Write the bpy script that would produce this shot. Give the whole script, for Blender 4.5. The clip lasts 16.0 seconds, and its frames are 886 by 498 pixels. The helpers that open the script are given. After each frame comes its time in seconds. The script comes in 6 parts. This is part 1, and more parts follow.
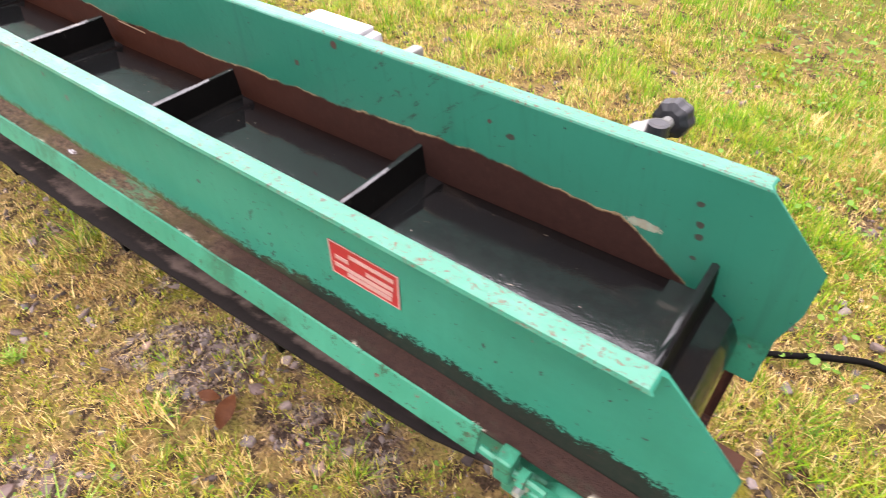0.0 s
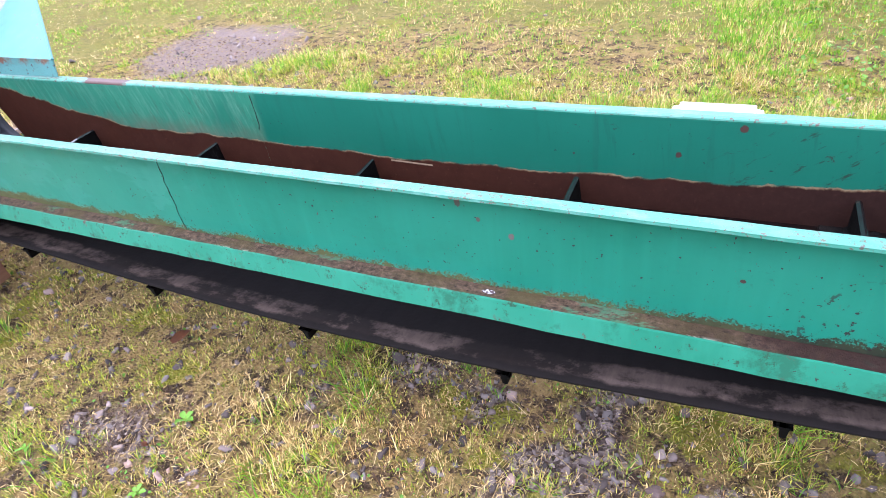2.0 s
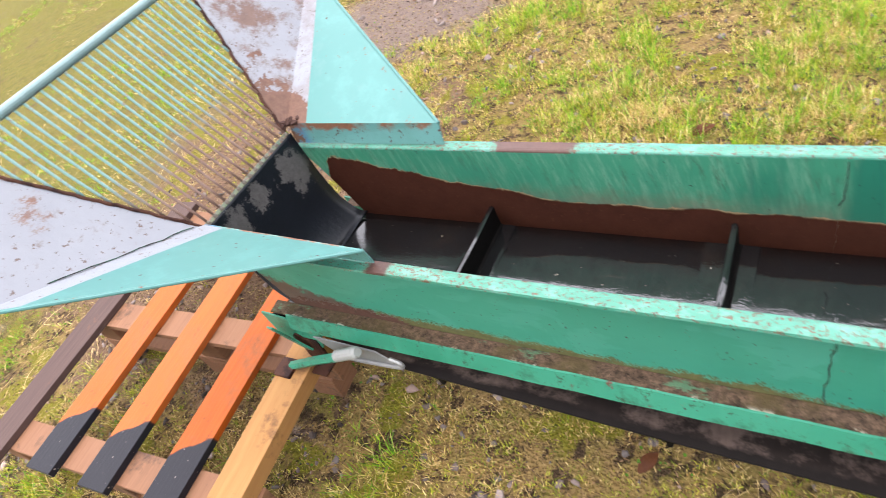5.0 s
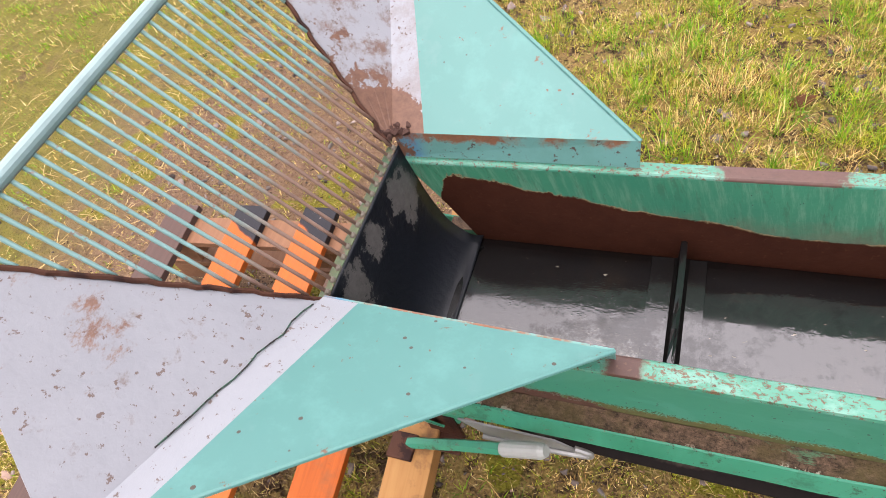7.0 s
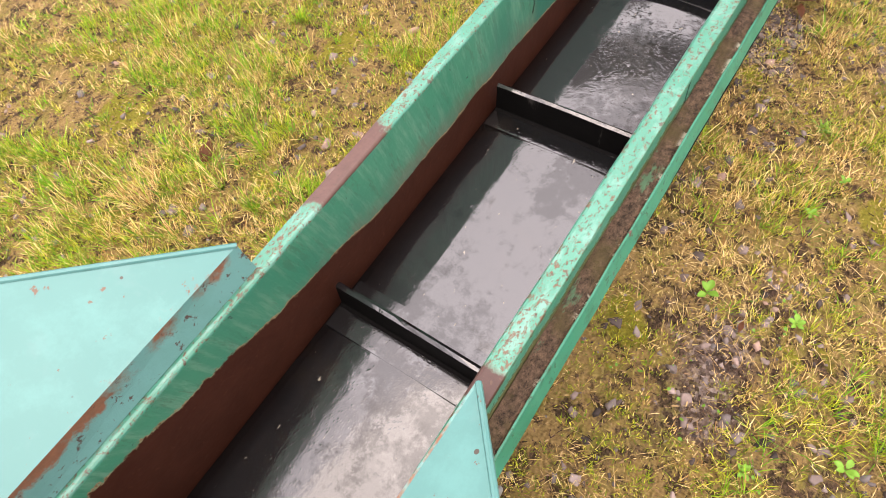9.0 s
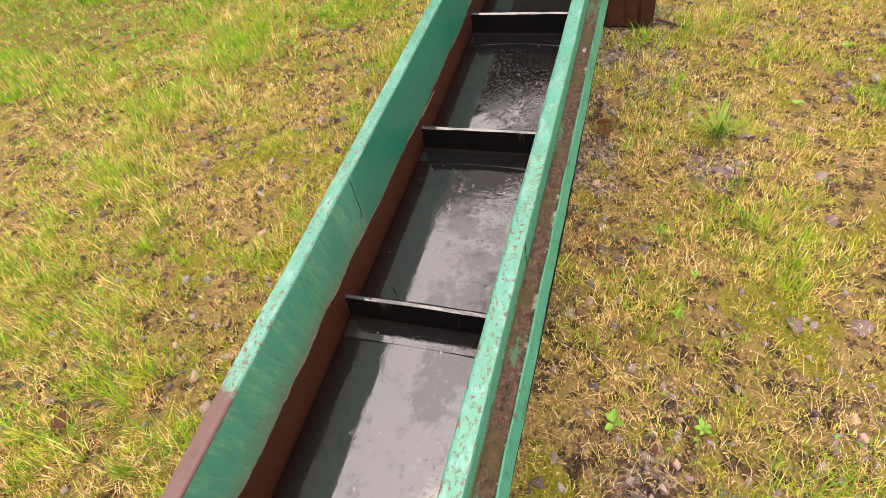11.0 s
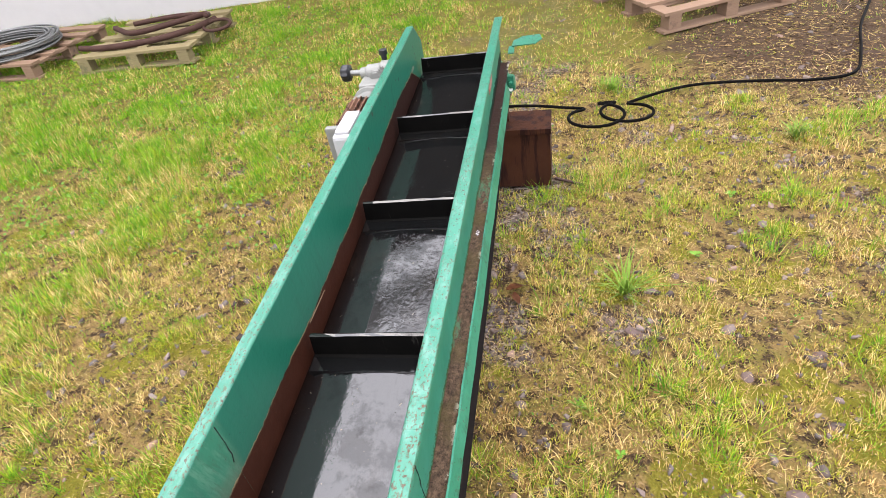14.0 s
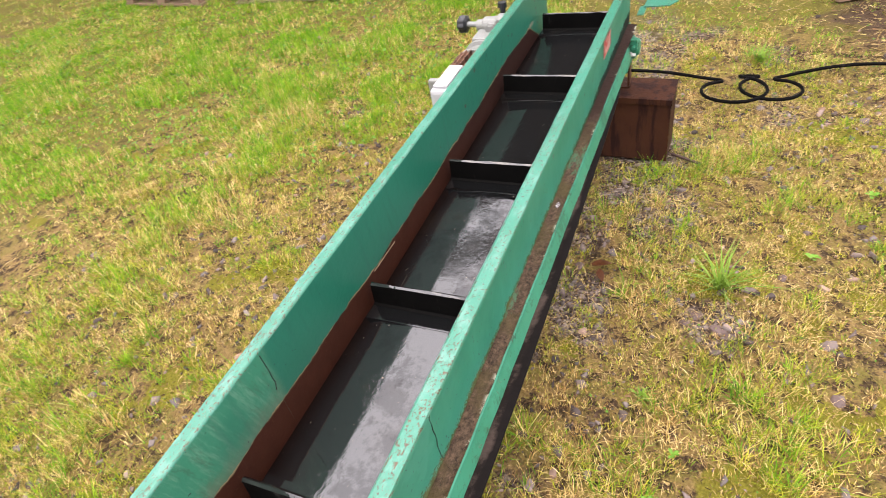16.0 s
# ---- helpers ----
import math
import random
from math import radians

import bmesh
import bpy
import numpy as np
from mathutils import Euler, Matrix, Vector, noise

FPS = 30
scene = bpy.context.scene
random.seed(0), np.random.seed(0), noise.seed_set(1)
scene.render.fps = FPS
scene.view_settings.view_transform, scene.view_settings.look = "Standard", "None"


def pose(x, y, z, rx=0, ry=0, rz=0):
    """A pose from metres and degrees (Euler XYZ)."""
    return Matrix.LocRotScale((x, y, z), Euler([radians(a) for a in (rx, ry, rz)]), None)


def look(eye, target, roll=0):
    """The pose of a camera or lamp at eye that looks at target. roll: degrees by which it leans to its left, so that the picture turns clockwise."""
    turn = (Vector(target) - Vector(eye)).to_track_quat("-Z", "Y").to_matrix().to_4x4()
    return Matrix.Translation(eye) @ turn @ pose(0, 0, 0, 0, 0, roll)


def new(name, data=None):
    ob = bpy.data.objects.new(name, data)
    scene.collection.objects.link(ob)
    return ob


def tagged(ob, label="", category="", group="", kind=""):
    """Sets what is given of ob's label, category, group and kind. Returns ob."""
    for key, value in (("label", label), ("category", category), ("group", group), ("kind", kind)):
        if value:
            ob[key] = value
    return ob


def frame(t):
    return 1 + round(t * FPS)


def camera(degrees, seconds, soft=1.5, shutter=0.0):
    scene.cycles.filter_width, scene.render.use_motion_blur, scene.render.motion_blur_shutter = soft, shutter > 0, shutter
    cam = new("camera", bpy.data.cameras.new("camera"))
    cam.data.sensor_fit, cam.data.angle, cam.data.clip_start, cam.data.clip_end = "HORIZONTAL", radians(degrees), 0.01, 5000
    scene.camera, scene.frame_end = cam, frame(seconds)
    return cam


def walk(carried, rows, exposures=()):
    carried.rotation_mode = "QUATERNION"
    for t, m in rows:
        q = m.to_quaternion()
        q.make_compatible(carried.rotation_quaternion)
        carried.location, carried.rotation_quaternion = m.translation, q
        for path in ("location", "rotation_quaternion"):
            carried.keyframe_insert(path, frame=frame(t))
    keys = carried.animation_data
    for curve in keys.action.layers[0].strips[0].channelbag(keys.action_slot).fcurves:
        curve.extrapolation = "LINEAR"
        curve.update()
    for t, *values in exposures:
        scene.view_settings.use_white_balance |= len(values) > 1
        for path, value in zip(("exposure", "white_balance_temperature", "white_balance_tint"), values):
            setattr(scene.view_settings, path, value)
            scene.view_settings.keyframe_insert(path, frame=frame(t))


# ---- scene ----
cam = camera(71.90, 16.0, soft=0.5, shutter=0.16)
ROWS = [
    (0.0, 1.9652, -0.3769, 1.2200, 46.078, -0.210, 37.185),
    (0.5, 1.7317, -0.5534, 1.2430, 50.230, 2.101, 39.197),
    (1.0, 1.4367, -0.6464, 1.2272, 50.907, 2.509, 37.201),
    (1.5, 1.2655, -0.7280, 1.2673, 52.418, 6.843, 31.141),
    (2.0, 1.1466, -0.8135, 1.3032, 52.316, 6.619, 23.930),
    (2.5, 1.0325, -0.8489, 1.2854, 53.771, 5.317, 22.173),
    (3.0, 0.7988, -0.7488, 1.3431, 43.885, 6.650, 19.913),
    (3.5, 0.6112, -0.6481, 1.4600, 40.496, 13.302, 15.608),
    (4.0, 0.3867, -0.6558, 1.4827, 42.563, 15.403, 11.824),
    (4.5, 0.1740, -0.6483, 1.4774, 43.878, 16.939, 12.522),
    (5.0, -0.0718, -0.5692, 1.4998, 43.705, 17.581, 24.673),
    (5.2, -0.1472, -0.5507, 1.5102, 46.377, 16.737, 28.181),
    (7.3, -0.7506, -0.3346, 1.5245, 33.746, 12.080, 12.171),
    (7.5, -0.7758, -0.3075, 1.5128, 32.831, 12.356, 3.567),
    (8.0, -0.8871, -0.2396, 1.4576, 31.510, 7.259, -28.169),
    (8.5, -0.9362, -0.1744, 1.4322, 32.954, 3.498, -48.700),
    (8.7, -0.9428, -0.1642, 1.4280, 31.602, 4.174, -52.345),
    (10.8, -0.8041, -0.1747, 1.4661, 40.439, 7.048, -72.385),
    (11.0, -0.7798, -0.1805, 1.4740, 41.855, 7.516, -74.312),
    (11.5, -0.7284, -0.1773, 1.4740, 43.821, 4.697, -74.106),
    (12.0, -0.6705, -0.1893, 1.4790, 45.276, 3.875, -77.106),
    (12.5, -0.6274, -0.1971, 1.4820, 46.040, 5.150, -80.906),
    (13.0, -0.6041, -0.2107, 1.4922, 48.660, 7.102, -81.288),
    (13.5, -0.5833, -0.2285, 1.5093, 51.495, 6.998, -82.109),
    (14.0, -0.5688, -0.2562, 1.5201, 52.909, 7.553, -81.744),
    (14.5, -0.5629, -0.2732, 1.5204, 51.952, 8.277, -81.187),
    (15.0, -0.5595, -0.2883, 1.5292, 52.235, 7.958, -80.621),
    (15.5, -0.5583, -0.3121, 1.5242, 51.767, 7.810, -78.252),
    (16.0, -0.5117, -0.3840, 1.5262, 50.265, 8.556, -67.643),
]
walk(cam, [(t, pose(x, y, z, rx, ry, rz)) for t, x, y, z, rx, ry, rz in ROWS],
     exposures=[(0.0, 0.56, 7150, 20), (0.7, 0.62, 6450, 22), (1.6, 0.55, 5700, 19), (3.5, 0.63, 5600, 17), (4.3, 0.54, 6100, 16), (5.1, 0.30, 6850, 12), (7.4, 0.08, 7250, 18), (8.7, 0.22, 7500, 19), (11.0, 0.12, 7900, 18), (13.5, 0.12, 7600, 18), (13.95, 0.15, 6850, 12), (14.3, 0.18, 6850, 11), (15.5, 0.18, 6850, 11), (16.0, 0.18, 7200, 15)])

# ---- light: a bright overcast sky ----
world = bpy.data.worlds.new("sky")
scene.world = world
world.use_nodes = True
wn = world.node_tree
wbg = wn.nodes["Background"]
sky = wn.nodes.new("ShaderNodeTexSky")
sky.sky_type = "NISHITA"
sky.sun_disc = False
sky.sun_elevation, sky.sun_rotation = radians(52), radians(200)
sky.air_density, sky.dust_density, sky.ozone_density = 1.0, 4.0, 1.0
grey = wn.nodes.new("ShaderNodeHueSaturation")
grey.inputs["Saturation"].default_value = 0.10
wn.links.new(sky.outputs[0], grey.inputs["Color"])
# cloud layer: brightest overhead, a third of that at the horizon
up = wn.nodes.new("ShaderNodeSeparateXYZ")
wn.links.new(wn.nodes.new("ShaderNodeTexCoord").outputs["Generated"], up.inputs[0])
cloud = wn.nodes.new("ShaderNodeValToRGB")
cloud.color_ramp.elements[0].color, cloud.color_ramp.elements[1].color = (8.8, 9.0, 10.1, 1), (39.5, 40.3, 45.5, 1)
wn.links.new(up.outputs[2], cloud.inputs[0])
veil = wn.nodes.new("ShaderNodeMix")
veil.data_type = "RGBA"
veil.inputs["Factor"].default_value = 0.8
wn.links.new(grey.outputs[0], veil.inputs[6])
wn.links.new(cloud.outputs[0], veil.inputs[7])
wn.links.new(veil.outputs[2], wbg.inputs[0])
wbg.inputs[1].default_value = 0.15
sun = new("sun", bpy.data.lights.new("sun", "SUN"))
sun.data.energy, sun.data.angle, sun.data.color = 1.5, radians(50), (1.0, 0.90, 0.76)
sun.matrix_world = look((0, 0, 10), (0.14, 0.05, 8.9))

# ---- small node helpers ----


class Nodes:
    """A short way to write a node material."""

    def __init__(self, name):
        self.mat = bpy.data.materials.new(name)
        self.mat.use_nodes = True
        self.t = self.mat.node_tree
        self.b = self.t.nodes["Principled BSDF"]
        self.co = self.t.nodes.new("ShaderNodeTexCoord").outputs["Object"]

    def add(self, kind, **settings):
        node = self.t.nodes.new("ShaderNode" + kind)
        for key, value in settings.items():
            setattr(node, key, value)
        return node

    def put(self, socket, value):
        if hasattr(value, "node"):
            self.t.links.new(value, socket)
        else:
            socket.default_value = value

    def noise(self, scale, detail=4.0, rough=0.55, stretch=None, warp=0.0):
        node = self.add("TexNoise")
        node.inputs["Scale"].default_value, node.inputs["Detail"].default_value = scale, detail
        node.inputs["Roughness"].default_value, node.inputs["Distortion"].default_value = rough, warp
        at = self.co
        if stretch:
            m = self.add("Mapping")
            m.inputs["Scale"].default_value = stretch
            self.t.links.new(at, m.inputs["Vector"])
            at = m.outputs[0]
        self.t.links.new(at, node.inputs["Vector"])
        return node.outputs[0]

    def slanted(self, scale, shear, squash, detail=5.0, rough=0.7):
        """Noise drawn out in z, leaning along x."""
        x, y, z = self.xyz()
        v = self.add("CombineXYZ")
        self.put(v.inputs[0], self.math("ADD", x, self.math("MULTIPLY", z, shear)))
        self.put(v.inputs[1], y)
        self.put(v.inputs[2], self.math("MULTIPLY", z, squash))
        node = self.add("TexNoise")
        node.inputs["Scale"].default_value, node.inputs["Detail"].default_value, node.inputs["Roughness"].default_value = scale, detail, rough
        self.t.links.new(v.outputs[0], node.inputs["Vector"])
        return node.outputs[0]

    def blot(self, u, v, u0, v0, ru, rv, ragged=0.6):
        """A ragged spot of radius ru by rv at (u0, v0)."""
        p = self.math("DIVIDE", self.math("SUBTRACT", u, u0), ru)
        q = self.math("DIVIDE", self.math("SUBTRACT", v, v0), rv)
        d = self.math("SQRT", self.math("ADD", self.math("MULTIPLY", p, p), self.math("MULTIPLY", q, q)))
        d = self.math("ADD", d, self.math("MULTIPLY", self.math("SUBTRACT", self.noise(0.9 / min(ru, rv), 6, 0.75), 0.5), 2 * ragged))
        return self.ramp(d, (0.80, 1.0), (0.95, 0.0))

    def cells(self, scale, output="Distance", feature="F1"):
        node = self.add("TexVoronoi", feature=feature)
        node.inputs["Scale"].default_value = scale
        self.t.links.new(self.co, node.inputs["Vector"])
        return node.outputs[output]

    def ramp(self, value, *stops):
        node = self.add("ValToRGB")
        e = node.color_ramp.elements
        while len(e) < len(stops):
            e.new(0.5)
        for el, (p, c) in zip(e, stops):
            el.position = p
            el.color = (c, c, c, 1) if isinstance(c, (int, float)) else (*c, 1)
        self.put(node.inputs[0], value)
        return node.outputs[0]

    def math(self, op, a, b=0.0, clamp=False):
        node = self.add("Math", operation=op, use_clamp=clamp)
        self.put(node.inputs[0], a)
        self.put(node.inputs[1], b)
        return node.outputs[0]

    def mix(self, f, a, b, kind="MIX"):
        node = self.add("Mix", data_type="RGBA", blend_type=kind)
        self.put(node.inputs["Factor"], f)
        for s, v in ((node.inputs[6], a), (node.inputs[7], b)):
            self.put(s, v if hasattr(v, "node") else (*v, 1))
        return node.outputs[2]

    def xyz(self):
        node = self.add("SeparateXYZ")
        self.t.links.new(self.co, node.inputs[0])
        return node.outputs

    def island(self):
        return self.add("NewGeometry").outputs["Random Per Island"]

    def rand(self):
        return self.add("ObjectInfo").outputs["Random"]

    def done(self, color, rough=0.5, metal=0.0, bump=None, strength=0.3, depth=0.002, spec=0.5):
        for name, v in (("Base Color", color if hasattr(color, "node") else (*color, 1)), ("Roughness", rough), ("Metallic", metal), ("Specular IOR Level", spec)):
            self.put(self.b.inputs[name], v)
        if bump is not None:
            node = self.add("Bump")
            node.inputs["Strength"].default_value, node.inputs["Distance"].default_value = strength, depth
            self.put(node.inputs["Height"], bump)
            self.t.links.new(node.outputs[0], self.b.inputs["Normal"])
        return self.mat


def green_paint(name, base=(0.0095, 0.138, 0.088), faded=(0.021, 0.182, 0.124), specks=0.66, dirt=0.35, stained=False):
    k = Nodes(name)
    x, y, z = k.xyz()
    c = k.mix(k.ramp(k.noise(2.2, 5), (0.35, 0.0), (0.75, 1.0)), base, faded)
    c = k.mix(k.math("MULTIPLY", k.ramp(k.noise(26, 3, 0.6, (1.0, 1.0, 0.08)), (0.48, 0.0), (0.75, 1.0)), dirt * 0.5), c, tuple(v * 1.35 for v in faded))
    c = k.mix(k.ramp(k.noise(3.0, 7, 0.7, (1, 1, 1.6)), (0.50, 0.0), (0.70, 0.35)), c, tuple(v * 0.62 for v in base))
    soil = 0.0
    if stained:
        c = k.mix(k.ramp(k.math("ADD", k.math("MULTIPLY", x, -0.5), 0.5), (0.42, 0.0), (0.62, 0.65)), c, (0.034, 0.182, 0.122))
        # pale brushed-over patches towards the tail
        brush = k.math("MULTIPLY", k.ramp(k.noise(8, 4, 0.55, (0.7, 1, 1.3), 0.9), (0.52, 0.0), (0.57, 1.0)), k.ramp(x, (0.0, 0.32), (0.14, 0.0)))
        c = k.mix(brush, c, (0.052, 0.225, 0.168))
        # moss and grime in tufts just above the ledge, dark and heavy towards the head
        fine = k.math("ADD", k.math("MULTIPLY", k.noise(65, 6, 0.8, (0.8, 1, 1.3)), 0.45), k.math("MULTIPLY", k.noise(240, 3, 0.7), 0.55))
        reach = k.math("ADD", k.math("MULTIPLY", k.noise(4.5, 6, 0.75), 0.085), k.ramp(k.math("MULTIPLY", x, 0.5), (0.0, 0.022), (0.60, 0.024), (0.72, 0.036), (0.95, 0.058)))
        low = k.math("MULTIPLY", k.math("SUBTRACT", k.math("ADD", reach, k.math("SUBTRACT", k.ramp(k.math("MULTIPLY", x, -1.0), (0.0, 0.0), (0.5, 0.016)), 0.251)), z), 22.0)
        grime = k.ramp(k.math("ADD", low, k.math("MULTIPLY", k.math("SUBTRACT", fine, 0.5), 2.2)), (0.32, 0.0), (0.50, 0.92))
        soil = grime
        tone = k.ramp(k.math("ADD", k.math("MULTIPLY", x, 0.5), k.math("MULTIPLY", k.math("SUBTRACT", k.noise(6, 5), 0.5), 0.5)), (0.45, 0.0), (0.72, 1.0))
        olive = k.mix(k.noise(50, 5, 0.7), (0.030, 0.026, 0.010), (0.135, 0.115, 0.042))
        c = k.mix(grime, c, k.mix(tone, olive, k.mix(k.noise(90, 4, 0.8), (0.003, 0.0018, 0.002), (0.026, 0.015, 0.013))))
        # rust creeping up from the ledge at the tail
        climb = k.math("MULTIPLY", k.math("SUBTRACT", k.math("ADD", k.math("MULTIPLY", k.noise(12, 7, 0.8), 0.19), k.math("SUBTRACT", k.ramp(k.math("MULTIPLY", x, -0.8), (0.50, 0.0), (0.95, 0.120)), 0.33)), z), 40.0, True)
        c = k.mix(k.ramp(climb, (0.0, 0.0), (0.3, 0.9)), c, k.mix(k.noise(30, 5, 0.7), (0.026, 0.013, 0.014), (0.115, 0.055, 0.042)))
        dots = k.math("MULTIPLY", k.ramp(k.noise(48, 4, 0.65), (0.61, 0.0), (0.635, 1.0)), k.ramp(k.math("ABSOLUTE", k.math("SUBTRACT", x, 1.40)), (0.05, 1.0), (0.22, 0.0)))
        c = k.mix(k.math("MULTIPLY", dots, k.ramp(k.math("MULTIPLY", z, -4.0), (0.25, 0.0), (0.5, 1.0))), c, (0.022, 0.015, 0.014))
        drops = k.ramp(k.noise(55, 5, 0.75, (1, 1, 0.5)), (0.655, 0.0), (0.68, 0.8))
        c = k.mix(k.math("MULTIPLY", drops, k.ramp(k.math("MULTIPLY", z, -4.0), (0.35, 0.0), (0.75, 1.0))), c, (0.03, 0.035, 0.022))
        nearside = k.math("LESS_THAN", y, 0.1)
        for u0, v0, ru, rv, tint in ((0.836, -0.090, 0.006, 0.008, (0.105, 0.085, 0.078)), (0.775, -0.062, 0.004, 0.006, (0.085, 0.065, 0.056)), (0.738, -0.030, 0.006, 0.012, (0.07, 0.055, 0.045)), (0.41, -0.085, 0.003, 0.003, (0.03, 0.02, 0.016)), (1.21, -0.11, 0.005, 0.004, (0.05, 0.02, 0.016))):
            c = k.mix(k.math("MULTIPLY", nearside, k.blot(x, z, u0, v0, ru, rv)), c, tint)
    if not stained:
        c = k.mix(k.ramp(k.noise(11, 7, 0.75), (0.52, 0.0), (0.62, 0.65)), c, (0.012, 0.062, 0.034))
        c = k.mix(k.ramp(k.noise(34, 7, 0.8), (0.585, 0.0), (0.63, 0.85)), c, (0.020, 0.034, 0.016))
    spot = k.ramp(k.noise(42, 6, 0.72, None, 0.4), (specks, 0.0), (specks + 0.035, 1.0))
    spot = k.math("MULTIPLY", spot, k.ramp(k.noise(3.1, 4, 0.6), (0.38, 0.15), (0.55, 1.0)))
    c = k.mix(spot, c, k.mix(k.noise(30, 3), (0.045, 0.018, 0.012), (0.14, 0.068, 0.050)))
    pit = k.ramp(k.noise(130, 2, 0.5), (0.715, 0.0), (0.735, 1.0))
    c = k.mix(pit, c, (0.03, 0.02, 0.016))
    rough = k.math("ADD", k.math("MULTIPLY", soil, 0.4), k.math("ADD", k.math("MULTIPLY", k.noise(6, 4), 0.3), 0.26))
    return k.done(c, rough, 0.0, k.math("ADD", k.noise(18, 3), k.math("MULTIPLY", spot, -0.5)), 0.3, 0.002, k.math("SUBTRACT", 0.28, k.math("MULTIPLY", soil, 0.26)))


def flange_paint(name):
    """The rails' upper faces: flaking paint with rust breaking out, one long bare stretch on the far rail."""
    k = Nodes(name)
    x, y, z = k.xyz()
    c = k.mix(k.ramp(k.noise(2.6, 5), (0.35, 0.0), (0.75, 1.0)), (0.022, 0.146, 0.096), (0.045, 0.190, 0.138))
    c = k.mix(k.ramp(k.noise(35, 5, 0.7, (0.5, 1, 1)), (0.50, 0.0), (0.62, 0.5)), c, (0.12, 0.25, 0.21))
    flake = k.noise(135, 6, 0.80, (0.65, 1.0, 1.0), 0.3)
    worn = k.math("ADD", flake, k.math("MULTIPLY", k.math("SUBTRACT", k.noise(2.1, 3), 0.5), 0.22))
    c = k.mix(k.ramp(k.math("MULTIPLY", x, 0.5), (0.5, 0.0), (0.7, 0.7)), c, (0.014, 0.135, 0.085))
    worn = k.math("ADD", worn, k.ramp(x, (0.0, 0.035), (0.6, 0.0)))
    rust = k.ramp(worn, (0.565, 0.0), (0.600, 0.9))
    mid = k.math("ABSOLUTE", k.math("ADD", x, 0.56))
    bare = k.ramp(k.math("ADD", mid, k.math("MULTIPLY", k.noise(13, 5, 0.7), 0.12)), (0.155, 1.0), (0.165, 0.0))
    bare = k.math("MULTIPLY", bare, k.math("GREATER_THAN", y, 0.2))
    near = k.ramp(k.math("ADD", k.math("ABSOLUTE", k.math("ADD", x, 0.70)), k.math("MULTIPLY", k.noise(16, 5, 0.7), 0.2)), (0.15, 0.045), (0.25, 0.0))
    near = k.math("MULTIPLY", near, k.math("LESS_THAN", y, 0.2))
    rust = k.ramp(k.math("ADD", worn, near), (0.586, 0.0), (0.620, 0.88))
    stub = k.math("MULTIPLY", k.math("LESS_THAN", y, 0.2), k.ramp(k.math("ADD", k.math("ABSOLUTE", k.math("ADD", x, 0.745)), k.math("MULTIPLY", k.noise(50, 5, 0.7), 0.03)), (0.035, 1.0), (0.045, 0.0)))
    rust = k.math("MAXIMUM", k.math("MAXIMUM", rust, bare), stub)
    rc = k.mix(k.noise(60, 6, 0.8), (0.036, 0.014, 0.008), (0.150, 0.058, 0.028))
    rc = k.mix(stub, rc, k.mix(k.noise(70, 5, 0.75), (0.018, 0.007, 0.005), (0.060, 0.022, 0.015)))
    rc = k.mix(bare, rc, k.mix(k.noise(45, 6, 0.75), (0.030, 0.013, 0.010), (0.095, 0.045, 0.035)))
    c = k.mix(rust, c, rc)
    c = k.mix(k.ramp(k.noise(120, 3, 0.6), (0.610, 0.0), (0.645, 0.9)), c, k.mix(k.noise(25, 3), (0.022, 0.014, 0.010), (0.090, 0.040, 0.022)))
    rough = k.math("ADD", k.math("MULTIPLY", rust, 0.3), k.math("ADD", k.math("MULTIPLY", k.noise(6), 0.2), 0.22))
    return k.done(c, rough, 0.0, k.math("ADD", k.math("MULTIPLY", rust, -0.7), k.noise(40, 4)), 0.4, 0.0018)


